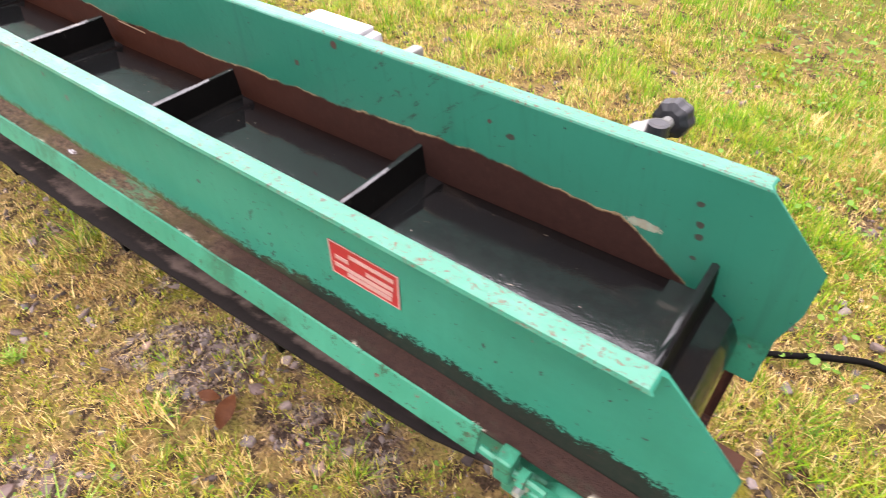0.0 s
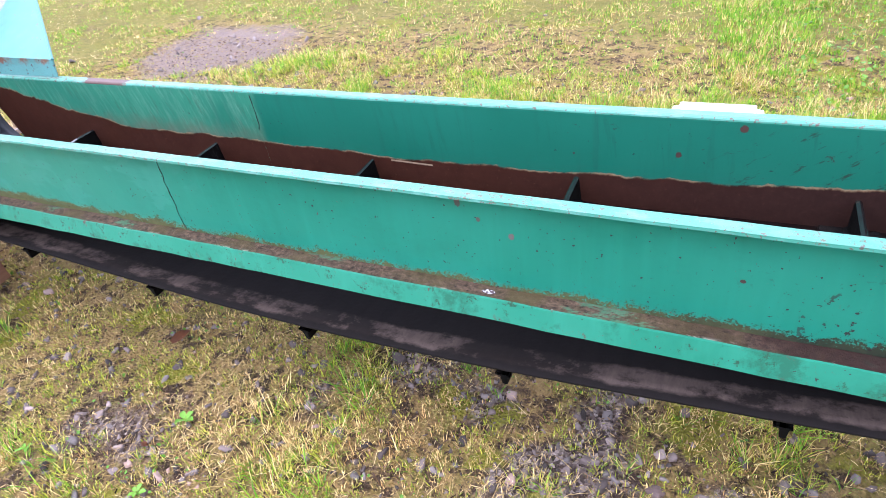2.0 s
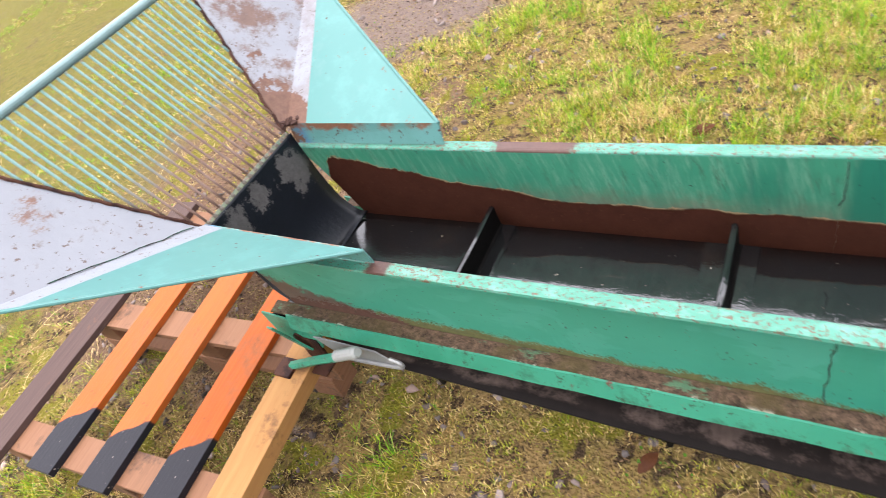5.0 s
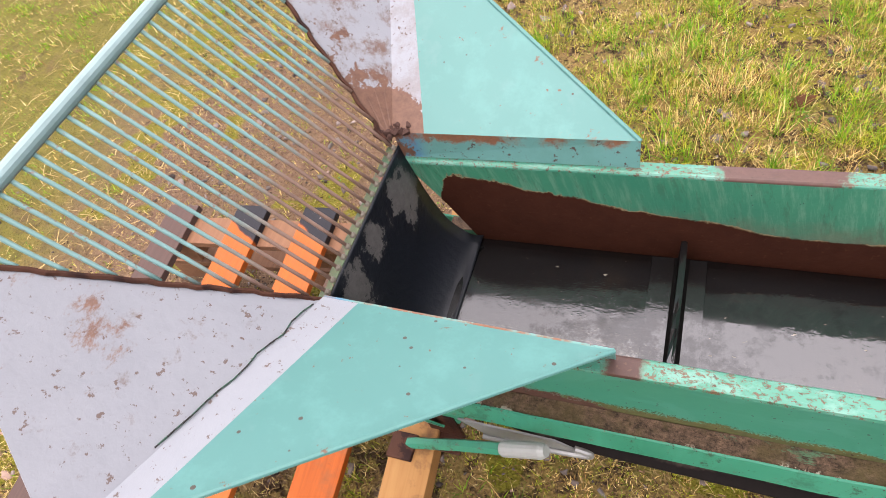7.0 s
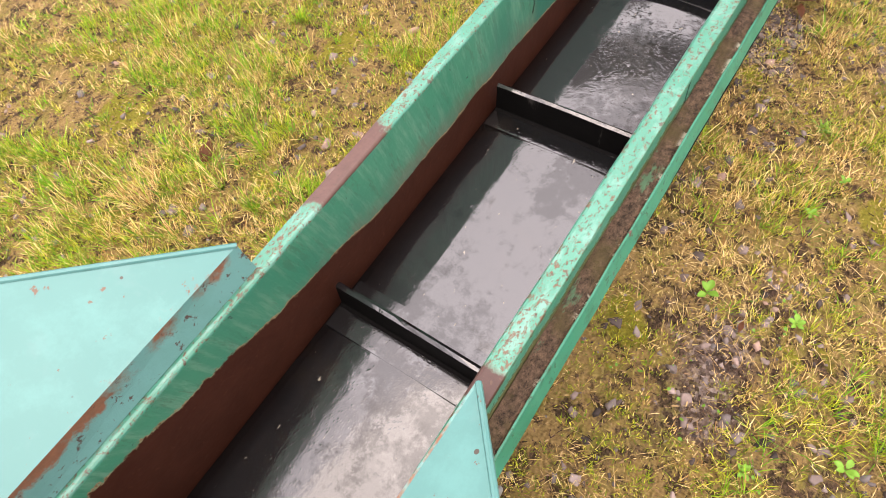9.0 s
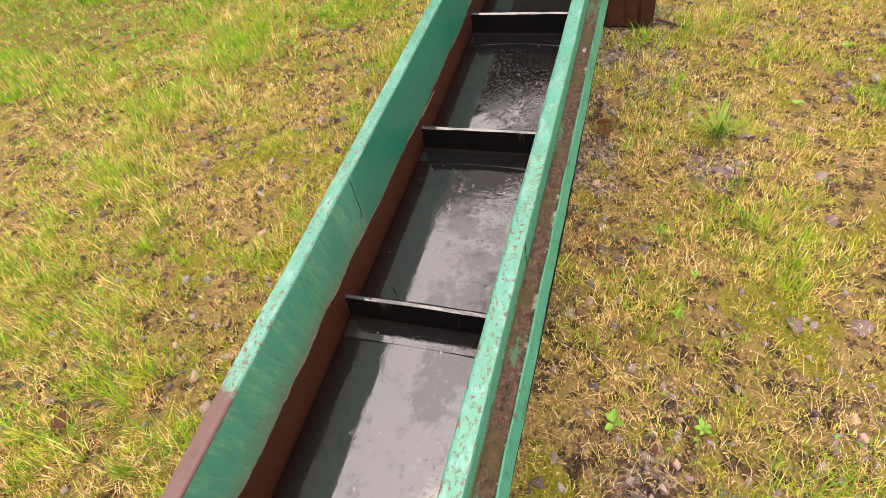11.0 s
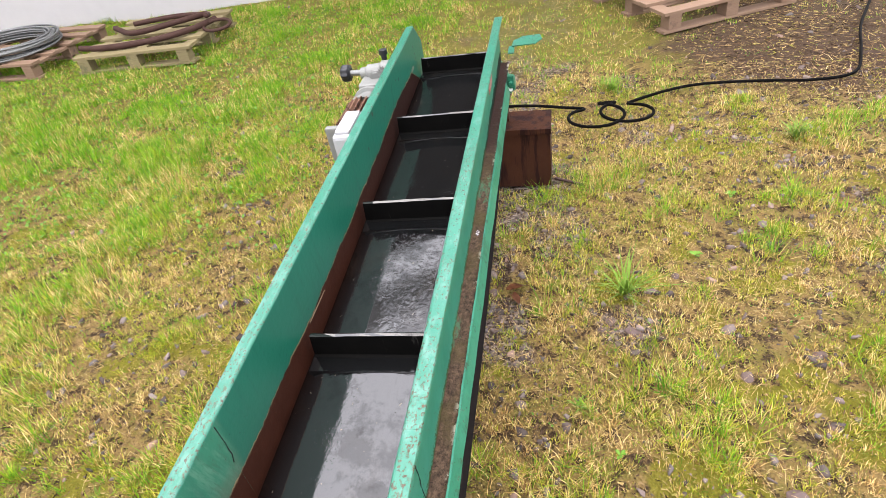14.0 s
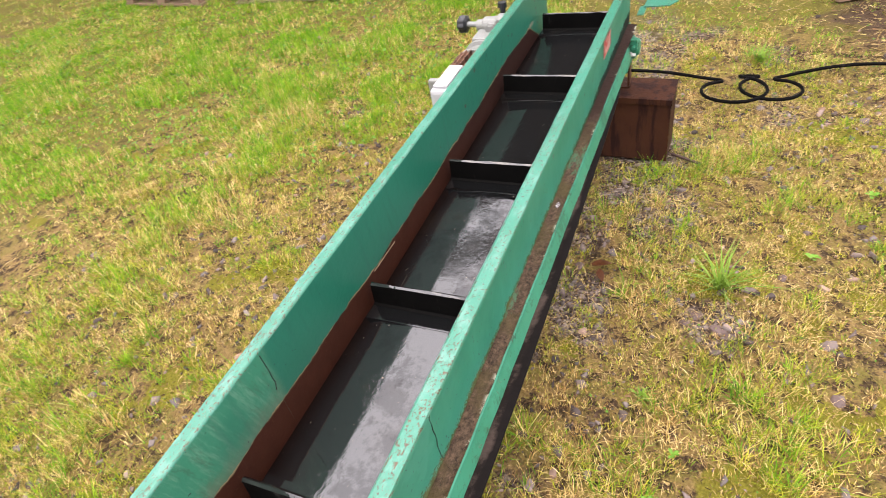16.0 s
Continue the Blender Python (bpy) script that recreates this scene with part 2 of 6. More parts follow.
def inner_paint(name):
    """Green paint whose lower part has been rubbed down to rust by the load."""
    k = Nodes(name)
    x, y, z = k.xyz()
    c = k.mix(k.ramp(k.noise(2.0, 5), (0.35, 0.0), (0.75, 1.0)), (0.005, 0.094, 0.058), (0.010, 0.120, 0.077))
    tail = k.ramp(x, (0.0, 1.0), (0.02, 0.0))
    tail = k.math("MULTIPLY", tail, k.ramp(k.noise(3.0, 4), (0.35, 0.35), (0.55, 1.0)))
    c = k.mix(k.math("MULTIPLY", tail, 0.65), c, (0.036, 0.190, 0.108))
    runs = k.math("MULTIPLY", k.ramp(k.slanted(60, 0.12, 0.10, 5, 0.7), (0.55, 0.0), (0.66, 0.35)), k.ramp(k.noise(4, 4), (0.42, 0.2), (0.58, 1.0)))
    c = k.mix(runs, c, (0.006, 0.052, 0.034))
    c = k.mix(k.math("MULTIPLY", tail, k.ramp(k.slanted(75, 0.22, 0.13, 6, 0.75), (0.48, 0.0), (0.62, 0.6))), c, (0.125, 0.245, 0.170))
    c = k.mix(k.math("MULTIPLY", tail, k.ramp(k.slanted(50, 0.22, 0.22, 7, 0.78), (0.55, 0.0), (0.61, 0.6))), c, (0.026, 0.060, 0.034))
    hem = k.math("MULTIPLY", tail, k.ramp(k.math("ADD", k.math("MULTIPLY", z, -4.0), k.math("MULTIPLY", k.noise(18, 6, 0.75), 0.5)), (0.62, 0.0), (0.80, 0.8)))
    c = k.mix(hem, c, k.mix(k.noise(40, 5, 0.75), (0.050, 0.045, 0.026), (0.125, 0.125, 0.085)))
    drips = k.ramp(k.noise(38, 3, 0.5, (1.0, 1.0, 0.05)), (0.60, 0.0), (0.72, 0.35))
    c = k.mix(drips, c, (0.010, 0.065, 0.045))
    c = k.mix(k.ramp(k.noise(85, 3, 0.6), (0.715, 0.0), (0.735, 1.0)), c, (0.012, 0.018, 0.015))
    far = k.add("MapRange")
    k.put(far.inputs[0], x)
    far.inputs[1].default_value, far.inputs[2].default_value = -1.2, 2.05
    line = k.ramp(far.outputs[0], (0.0, 0.9), (0.022, 0.12), (0.05, 0.16), (0.10, 0.32), (0.21, 0.55), (0.37, 0.585), (0.43, 0.59), (0.50, 0.61), (0.56, 0.61), (0.63, 0.59), (0.76, 0.53), (0.82, 0.49), (0.88, 0.50), (0.912, 0.53), (0.945, 0.78), (0.96, 1.0))
    edge = k.math("ADD", k.math("MULTIPLY", line, -0.25), k.math("ADD", k.math("MULTIPLY", k.math("SUBTRACT", k.noise(11, 5, 0.6), 0.5), 0.03), k.math("MULTIPLY", k.math("SUBTRACT", k.noise(45, 6, 0.78), 0.5), k.ramp(k.math("MULTIPLY", x, -1.0), (0.5, 0.010), (1.0, 0.05)))))
    off = k.math("SUBTRACT", edge, z)
    rust = k.ramp(k.math("MULTIPLY", off, 60.0, True), (0.0, 0.0), (0.25, 1.0))
    rustc = k.mix(k.noise(22, 6, 0.7), (0.018, 0.0062, 0.0040), (0.052, 0.0180, 0.0110))
    rustc = k.mix(k.ramp(k.noise(120, 3), (0.62, 0.0), (0.75, 0.5)), rustc, (0.075, 0.030, 0.017))
    rustc = k.mix(k.ramp(k.math("MULTIPLY", x, 0.5), (0.30, 0.0), (0.70, 0.75)), rustc, k.mix(k.noise(60, 5, 0.75), (0.008, 0.005, 0.005), (0.034, 0.018, 0.015)))
    rim = k.ramp(k.math("MULTIPLY", off, 60.0, True), (0.0, 0.0), (0.05, 0.9), (0.35, 0.0))
    c = k.mix(k.math("MULTIPLY", rim, k.ramp(k.noise(14, 5, 0.7), (0.40, 0.0), (0.52, 1.0))), k.mix(rust, c, rustc), (0.30, 0.19, 0.10))
    for sx, sz, r in ((1.071, -0.084, 0.006), (1.181, -0.020, 0.0075), (1.52, -0.055, 0.004), (0.86, -0.10, 0.0025)):
        ax, az = k.math("SUBTRACT", x, sx), k.math("SUBTRACT", z, sz)
        d = k.math("SQRT", k.math("ADD", k.math("MULTIPLY", ax, ax), k.math("MULTIPLY", az, az)))
        d = k.math("ADD", d, k.math("MULTIPLY", k.noise(160, 3), 0.004))
        c = k.mix(k.math("LESS_THAN", d, r + 0.002), c, (0.055, 0.020, 0.016))
    smut = k.math("MULTIPLY", k.ramp(k.slanted(30, -1.2, 0.6, 7, 0.8), (0.575, 0.0), (0.605, 0.9)), k.ramp(k.math("ABSOLUTE", k.math("SUBTRACT", x, 1.33)), (0.10, 1.0), (0.22, 0.0)))
    c = k.mix(k.math("MULTIPLY", smut, k.math("SUBTRACT", 1.0, rust)), c, (0.018, 0.022, 0.014))
    c = k.mix(k.math("MULTIPLY", k.math("GREATER_THAN", y, 0.2), k.blot(x, z, 1.795, -0.128, 0.030, 0.009, 0.9)), c, k.mix(k.noise(90, 4), (0.16, 0.10, 0.06), (0.20, 0.27, 0.21)))
    for sx, sz, rx, rz in ((1.86, -0.060, 0.006, 0.005), (1.868, -0.092, 0.007, 0.006), (1.872, -0.112, 0.007, 0.006), (1.874, -0.150, 0.005, 0.004), (1.56, -0.068, 0.009, 0.006)):
        c = k.mix(k.math("MULTIPLY", k.math("GREATER_THAN", y, 0.2), k.blot(x, z, sx, sz, rx, rz)), c, (0.030, 0.024, 0.018))
    line = k.math("ABSOLUTE", k.math("ADD", k.math("ADD", z, 0.1655), k.math("MULTIPLY", k.math("SUBTRACT", x, 0.455), 0.03)))
    scratch = k.math("MULTIPLY", k.math("LESS_THAN", line, 0.0022), k.math("LESS_THAN", k.math("ABSOLUTE", k.math("SUBTRACT", x, 0.456)), 0.058))
    c = k.mix(scratch, c, (0.24, 0.17, 0.11))
    scuffs = k.math("MULTIPLY", k.ramp(k.noise(26, 6, 0.75, (1, 1, 2.2), 0.7), (0.655, 0.0), (0.68, 0.9)), k.ramp(x, (0.62, 0.0), (0.99, 1.0)))
    c = k.mix(k.math("MULTIPLY", scuffs, k.math("SUBTRACT", 1.0, rust)), c, (0.030, 0.020, 0.014))
    return k.done(c, k.math("ADD", k.math("MULTIPLY", rust, 0.12), 0.42), 0.0, k.math("ADD", k.noise(70, 4), k.math("MULTIPLY", rust, -1.0)), 0.3, 0.002, k.math("SUBTRACT", 0.45, k.math("MULTIPLY", rust, 0.40)))


def ledge_rust(name):
    k = Nodes(name)
    x, y, z = k.xyz()
    c = k.mix(k.ramp(k.noise(75, 7, 0.85, (0.75, 1, 1)), (0.38, 0.0), (0.62, 1.0)), (0.013, 0.009, 0.006), (0.118, 0.074, 0.048))
    c = k.mix(k.ramp(k.noise(230, 3, 0.7), (0.58, 0.0), (0.66, 0.8)), c, (0.010, 0.006, 0.005))
    c = k.mix(k.ramp(k.noise(5, 6, 0.75), (0.46, 0.0), (0.58, 0.8)), c, k.mix(k.noise(50, 5, 0.75), (0.018, 0.013, 0.005), (0.10, 0.076, 0.030)))
    c = k.mix(k.ramp(k.noise(9, 7, 0.75, (0.4, 1, 1)), (0.56, 0.0), (0.60, 0.9)), c, k.mix(k.noise(40, 4), (0.028, 0.085, 0.048), (0.08, 0.16, 0.09)))
    c = k.mix(k.ramp(k.math("ADD", k.math("MULTIPLY", x, 0.5), k.math("MULTIPLY", k.noise(6, 6, 0.75), 0.35)), (0.72, 0.0), (0.84, 0.93)), c, k.mix(k.noise(80, 5, 0.8), (0.003, 0.0015, 0.0016), (0.040, 0.018, 0.014)))
    edge = k.math("ABSOLUTE", k.math("SUBTRACT", y, 0.1675))
    flake = k.math("MULTIPLY", k.ramp(edge, (0.1985, 0.0), (0.2020, 1.0)), k.ramp(k.noise(16, 6, 0.75), (0.57, 0.0), (0.60, 1.0)))
    c = k.mix(flake, c, (0.32, 0.30, 0.24))
    drop = k.blot(x, y, 0.789, -0.020, 0.016, 0.006, 0.8)
    c = k.mix(drop, c, k.mix(k.ramp(k.noise(140, 4, 0.8), (0.48, 0.0), (0.56, 1.0)), (0.06, 0.035, 0.05), (0.50, 0.48, 0.50)))
    return k.done(c, 0.75, 0.0, k.noise(90, 5, 0.7), 0.9, 0.004, 0.15)


def ledge_iron(name):
    k = Nodes(name)
    c = k.mix(k.noise(9, 7, 0.75), (0.020, 0.010, 0.008), (0.080, 0.044, 0.036))
    return k.done(c, 0.7, 0.0, k.noise(60, 5, 0.7), 0.5, 0.003, 0.1)


def rusty_steel(name, a=(0.028, 0.012, 0.009), b=(0.075, 0.031, 0.019), scale=12):
    k = Nodes(name)
    c = k.mix(k.noise(scale, 6, 0.65), a, b)
    c = k.mix(k.ramp(k.noise(scale * 2.5, 4, 0.6, (1, 1, 0.12)), (0.50, 0.0), (0.58, 0.85)), c, (0.014, 0.006, 0.006))
    return k.done(c, k.math("ADD", k.math("MULTIPLY", k.noise(5), 0.3), 0.40), 0.0, k.noise(60, 5, 0.7), 0.5, 0.003, 0.10)


def corner_rust(k, c, reach=0.12):
    """Rust and dirt gathered in the hopper's far inner corner."""
    x, y, z = k.xyz()
    r = k.mix(k.noise(60, 6, 0.78), (0.030, 0.013, 0.009), (0.17, 0.088, 0.058))
    return k.mix(k.blot(x, y, -1.235, 0.372, reach, reach * 0.75, 2.0), c, r)


def pale_paint(name):
    """The hopper's pale turquoise sheet, with grey primer and rust breaking through."""
    k = Nodes(name)
    x, y, z = k.xyz()
    c = k.mix(k.noise(3, 4), (0.040, 0.140, 0.130), (0.062, 0.172, 0.160))
    c = k.mix(k.ramp(k.noise(12, 6, 0.75), (0.50, 0.0), (0.66, 0.5)), c, (0.070, 0.205, 0.190))
    c = k.mix(k.ramp(k.noise(15, 4, 0.6, (1, 1, 0.15)), (0.6, 0.0), (0.8, 0.4)), c, (0.10, 0.19, 0.187))
    c = k.mix(k.ramp(k.noise(45, 5, 0.7), (0.665, 0.0), (0.685, 1.0)), c, (0.10, 0.06, 0.04))
    c = k.mix(k.ramp(k.cells(26), (0.075, 1.0), (0.09, 0.0)), c, (0.045, 0.035, 0.028))
    low = k.math("SUBTRACT", k.math("ADD", k.math("SUBTRACT", k.ramp(y, (0.1, 0.010), (0.3, 0.032)), 0.025), k.math("MULTIPLY", k.noise(48, 7, 0.8), 0.09)), z)
    c = k.mix(k.ramp(k.math("MULTIPLY", low, 60.0, True), (0.0, 0.0), (0.5, 0.8)), c, k.mix(k.noise(70, 5, 0.75), (0.035, 0.020, 0.014), (0.20, 0.105, 0.070)))
    c = corner_rust(k, c, 0.055)
    return k.done(c, k.math("ADD", k.math("MULTIPLY", k.noise(4), 0.25), 0.3), 0.0, k.noise(9, 3), 0.15, 0.004, 0.35)


def base_strip_paint(name):
    k = Nodes(name)
    x, y, z = k.xyz()
    c = k.mix(k.ramp(k.math("MULTIPLY", k.math("ADD", k.math("ADD", x, 1.2), k.math("MULTIPLY", k.noise(20, 4), 0.06)), 4.0), (0.20, 0.0), (0.34, 1.0)), (0.052, 0.140, 0.215), (0.078, 0.200, 0.185))
    c = k.mix(k.ramp(k.noise(9, 6, 0.7), (0.45, 0.0), (0.65, 0.6)), c, (0.062, 0.165, 0.142))
    top = k.math("SUBTRACT", z, k.math("SUBTRACT", 0.080, k.math("MULTIPLY", k.noise(26, 7, 0.8), 0.085)))
    patchy = k.ramp(k.noise(7, 5, 0.7), (0.40, 0.0), (0.50, 1.0))
    c = k.mix(k.math("MULTIPLY", patchy, k.ramp(k.math("MULTIPLY", top, 40.0, True), (0.0, 0.0), (0.4, 0.95))), c, k.mix(k.noise(60, 6, 0.78), (0.040, 0.017, 0.010), (0.230, 0.090, 0.042)))
    c = k.mix(k.ramp(k.noise(70, 6, 0.75), (0.60, 0.0), (0.63, 1.0)), c, (0.050, 0.026, 0.020))
    c = corner_rust(k, c, 0.05)
    return k.done(c, 0.5, 0.0, k.noise(60, 6, 0.75), 0.6, 0.002, 0.3)


def grey_primer(name, base=(0.150, 0.160, 0.182), pale=(0.215, 0.226, 0.248), rusty=0.9):
    """Lilac-grey primer; the far sheet is half rusted, the near one only specked."""
    k = Nodes(name)
    x, y, z = k.xyz()
    c = k.mix(k.noise(7, 6, 0.7), base, pale)
    far = k.ramp(y, (0.15, 0.0), (0.33, 1.0))
    patch = k.ramp(k.math("ADD", k.noise(6.5, 9, 0.78), k.math("MULTIPLY", far, 0.085)), (0.570, 0.0), (0.67, rusty))
    c = k.mix(patch, c, k.mix(k.noise(45, 6, 0.78), (0.045, 0.022, 0.016), (0.155, 0.086, 0.060)))
    c = k.mix(k.ramp(k.noise(75, 4, 0.7), (0.62, 0.0), (0.645, 0.9)), c, (0.085, 0.055, 0.045))
    # scraped rust on the near sheet, and the run of dirt towards the far corner
    scrape = k.math("MULTIPLY", k.ramp(k.noise(9, 8, 0.8, (1, 0.5, 1)), (0.53, 0.0), (0.60, 0.9)), k.blot(x, y, -1.40, -0.27, 0.11, 0.13, 1.2))
    c = k.mix(scrape, c, k.mix(k.noise(60, 6, 0.8), (0.050, 0.022, 0.014), (0.210, 0.105, 0.065)))
    c = corner_rust(k, c, 0.12)
    return k.done(c, 0.55, 0.0, k.noise(60, 6, 0.75), 0.5, 0.002, 0.3)


def wet_rubber(name):
    """Black belt rubber under a film of rain: slick pools, beaded and dull dusty places."""
    k = Nodes(name)
    x, y, z = k.xyz()
    c = k.mix(k.noise(9, 6, 0.7), (0.0022, 0.0026, 0.003), (0.007, 0.0072, 0.0075))
    dust = k.ramp(k.noise(5.5, 8, 0.78), (0.54, 0.0), (0.66, 0.7))
    c = k.mix(dust, c, k.mix(k.noise(60, 5, 0.8), (0.005, 0.0045, 0.004), (0.022, 0.017, 0.013)))
    # dried smears drawn out along the belt, and small pale crumbs
    smear = k.ramp(k.noise(13, 7, 0.75, (0.45, 1.6, 1.0), 0.5), (0.62, 0.0), (0.68, 0.5))
    c = k.mix(smear, c, k.mix(k.noise(80, 5, 0.8), (0.012, 0.010, 0.009), (0.070, 0.058, 0.050)))
    bits = k.ramp(k.noise(95, 3, 0.6, (0.6, 1, 1)), (0.715, 0.0), (0.73, 1.0))
    c = k.mix(bits, c, (0.13, 0.11, 0.085))
    dry = k.ramp(k.noise(4.5, 9, 0.82), (0.58, 0.0), (0.68, 0.8))
    beady = k.ramp(k.noise(3.1, 7, 0.75), (0.46, 0.0), (0.56, 1.0))
    dull = k.ramp(k.math("ADD", k.math("MULTIPLY", x, -1.0), k.math("MULTIPLY", k.math("SUBTRACT", k.noise(9, 7, 0.78), 0.5), 0.5)), (0.78, 0.0), (0.90, 0.45))
    dull = k.math("MAXIMUM", dull, k.ramp(k.math("ADD", k.math("MULTIPLY", x, 0.5), k.math("MULTIPLY", k.math("SUBTRACT", k.noise(9, 7, 0.78), 0.5), 0.3)), (0.68, 0.0), (0.84, 0.6)))
    dry = k.math("MAXIMUM", k.math("MULTIPLY", smear, 0.5), k.math("MAXIMUM", dry, k.math("MULTIPLY", dull, 0.85)))
    rough = k.math("ADD", k.math("MULTIPLY", dry, 0.16), k.math("ADD", k.math("MULTIPLY", k.noise(30, 5, 0.7), 0.06), 0.008))
    drop = k.ramp(k.cells(200), (0.0, 1.0), (0.5, 0.0))
    beads = k.math("MULTIPLY", k.math("MULTIPLY", drop, k.ramp(k.noise(110, 2), (0.50, 0.0), (0.56, 1.0))), beady)
    ripple = k.math("MULTIPLY", k.ramp(k.noise(42, 3, 0.6, (0.5, 1.2, 1.0)), (0.45, 0.0), (0.7, 1.0)), k.math("MULTIPLY", beady, 0.22))
    bump = k.math("ADD", k.math("MULTIPLY", beads, 0.40), k.math("ADD", k.math("ADD", k.math("ADD", k.math("MULTIPLY", k.noise(7, 2), 0.6), ripple), k.math("MULTIPLY", k.noise(60, 5, 0.75), k.math("MULTIPLY", beady, 0.20))), k.math("MULTIPLY", bits, 0.8)))
    # the water film is broken: ragged damp areas shine less
    damp = k.ramp(k.math("ADD", k.noise(3.6, 9, 0.8), k.math("MULTIPLY", k.math("SUBTRACT", k.noise(26, 6, 0.8), 0.5), 0.25)), (0.50, 0.0), (0.57, 1.0))
    rough = k.math("ADD", rough, k.math("MULTIPLY", damp, 0.07))
    k.b.inputs["IOR"].default_value = 1.56
    wet = k.math("SUBTRACT", k.math("SUBTRACT", 0.92, k.math("MULTIPLY", damp, 0.28)), k.math("MULTIPLY", dry, 0.5))
    return k.done(c, rough, 0.0, bump, 0.25, 0.0022, wet)


def dry_rubber(name):
    k = Nodes(name)
    c = k.mix(k.noise(20, 6, 0.7, (0.3, 1, 1)), (0.0015, 0.0015, 0.0018), (0.006, 0.0056, 0.005))
    scuff = k.ramp(k.noise(40, 5, 0.7, (1, 1, 0.25)), (0.60, 0.0), (0.68, 0.8))
    scuff = k.math("MULTIPLY", scuff, k.ramp(k.noise(5, 4), (0.45, 0.0), (0.6, 1.0)))
    c = k.mix(scuff, c, (0.05, 0.047, 0.043))
    return k.done(c, 0.6, 0.0, k.noise(60, 4), 0.3, 0.002, 0.03)


def worn_rubber(name):
    """The belt's fabric side: black, brushed grey-brown in a broken band near each edge."""
    k = Nodes(name)
    x, y, z = k.xyz()
    c = k.mix(k.noise(26, 5, 0.7, (1, 0.12, 1)), (0.004, 0.0034, 0.0032), (0.013, 0.010, 0.009))
    d = k.math("ABSOLUTE", k.math("SUBTRACT", k.math("ABSOLUTE", k.math("SUBTRACT", y, 0.1675)), 0.150))
    d = k.math("ADD", d, k.math("MULTIPLY", k.math("SUBTRACT", k.noise(7, 5, 0.7), 0.5), 0.06))
    band = k.math("MULTIPLY", k.ramp(k.math("MULTIPLY", d, 10.0), (0.22, 1.0), (0.34, 0.0)), k.ramp(k.noise(6, 6, 0.75), (0.44, 0.10), (0.54, 1.0)))
    worn = k.mix(k.noise(40, 5, 0.75, (1, 0.10, 1)), (0.020, 0.014, 0.012), (0.125, 0.092, 0.076))
    return k.done(k.mix(band, c, worn), 0.7, 0.0, k.noise(70, 4), 0.4, 0.002, 0.06)


def plain(name, color, rough=0.5, metal=0.0, vary=0.15, scale=20, bump=0.2):
    k = Nodes(name)
    n = k.noise(scale, 5, 0.65)
    c = k.mix(n, tuple(v * (1 - vary) for v in color), tuple(min(1.0, v * (1 + vary)) for v in color))
    return k.done(c, rough, metal, k.noise(scale * 3, 4), bump, 0.002)


def wood(name, light, dark, wear=(0.10, 0.075, 0.06), worn=0.6):
    k = Nodes(name)
    g = k.noise(9, 6, 0.65, (9.0, 0.5, 9.0), 0.6)
    c = k.mix(g, dark, light)
    c = k.mix(k.math("MULTIPLY", k.rand(), 0.25), c, dark)
    c = k.mix(k.ramp(k.noise(7, 6, 0.7), (worn, 0.0), (worn + 0.1, 0.85)), c, wear)
    return k.done(c, 0.6, 0.0, g, 0.4, 0.002, 0.12)


M_GREEN = green_paint("green_paint", stained=True)
M_FLANGE = flange_paint("flange_paint")
M_LIP = green_paint("lip_paint", (0.012, 0.138, 0.082), (0.034, 0.195, 0.128), 0.615, 0.5)
M_INNER = inner_paint("rubbed_green_paint")
M_LEDGE = ledge_rust("ledge_rust")
M_RUST = rusty_steel("rusty_steel")
M_BOX = rusty_steel("box_rust", (0.024, 0.0095, 0.006), (0.064, 0.025, 0.0135), 9)
M_SCALE = ledge_iron("rust_scale")
M_PALE = pale_paint("pale_turquoise_paint")
M_STRIP = base_strip_paint("blue_green_strip_paint")
M_PRIMER = grey_primer("grey_primer")
M_BELT = wet_rubber("wet_black_rubber")
M_CLEAT = dry_rubber("black_rubber")
M_WORN = worn_rubber("worn_rubber")

M_RED = plain("label_red", (0.25, 0.012, 0.016), 0.45, 0, 0.1, 60, 0.05)
M_LABEL = plain("label_pale", (0.34, 0.20, 0.18), 0.5, 0, 0.15, 90, 0.05)
M_ZINC = plain("galvanised", (0.20, 0.205, 0.20), 0.45, 0.4, 0.25, 30)
M_ZINC_BOLT = plain("bolt_steel", (0.62, 0.62, 0.60), 0.3, 0.7, 0.2, 50)
M_GRIP = plain("grip_plastic", (0.20, 0.21, 0.20), 0.5, 0, 0.15, 40)
M_WHITE = plain("white_plastic", (0.36, 0.365, 0.38), 0.4, 0, 0.06, 15, 0.05)
M_CAST = plain("grey_cast", (0.18, 0.185, 0.175), 0.55, 0.1, 0.3, 35, 0.4)
M_KNOB = plain("black_plastic", (0.012, 0.013, 0.016), 0.38, 0, 0.2, 30, 0.1)
M_CABLE = dry_rubber("cable_rubber")
M_WIRE = plain("wire_grey", (0.13, 0.135, 0.135), 0.5, 0.3, 0.4, 60, 0.4)
M_IRON = ledge_iron("iron_rust")
M_MOTOR = rusty_steel("motor_rust", (0.12, 0.06, 0.04), (0.21, 0.12, 0.085), 18)
M_WHITE_PRIMER = grey_primer("white_primer", (0.17, 0.185, 0.21), (0.215, 0.228, 0.25), 0.35)
M_RAIL = plain("rail_paint", (0.145, 0.225, 0.230), 0.45, 0, 0.25, 30, 0.3)
M_WELD = plain("weld_dots", (0.09, 0.078, 0.06), 0.7, 0, 0.4, 90, 0.4)


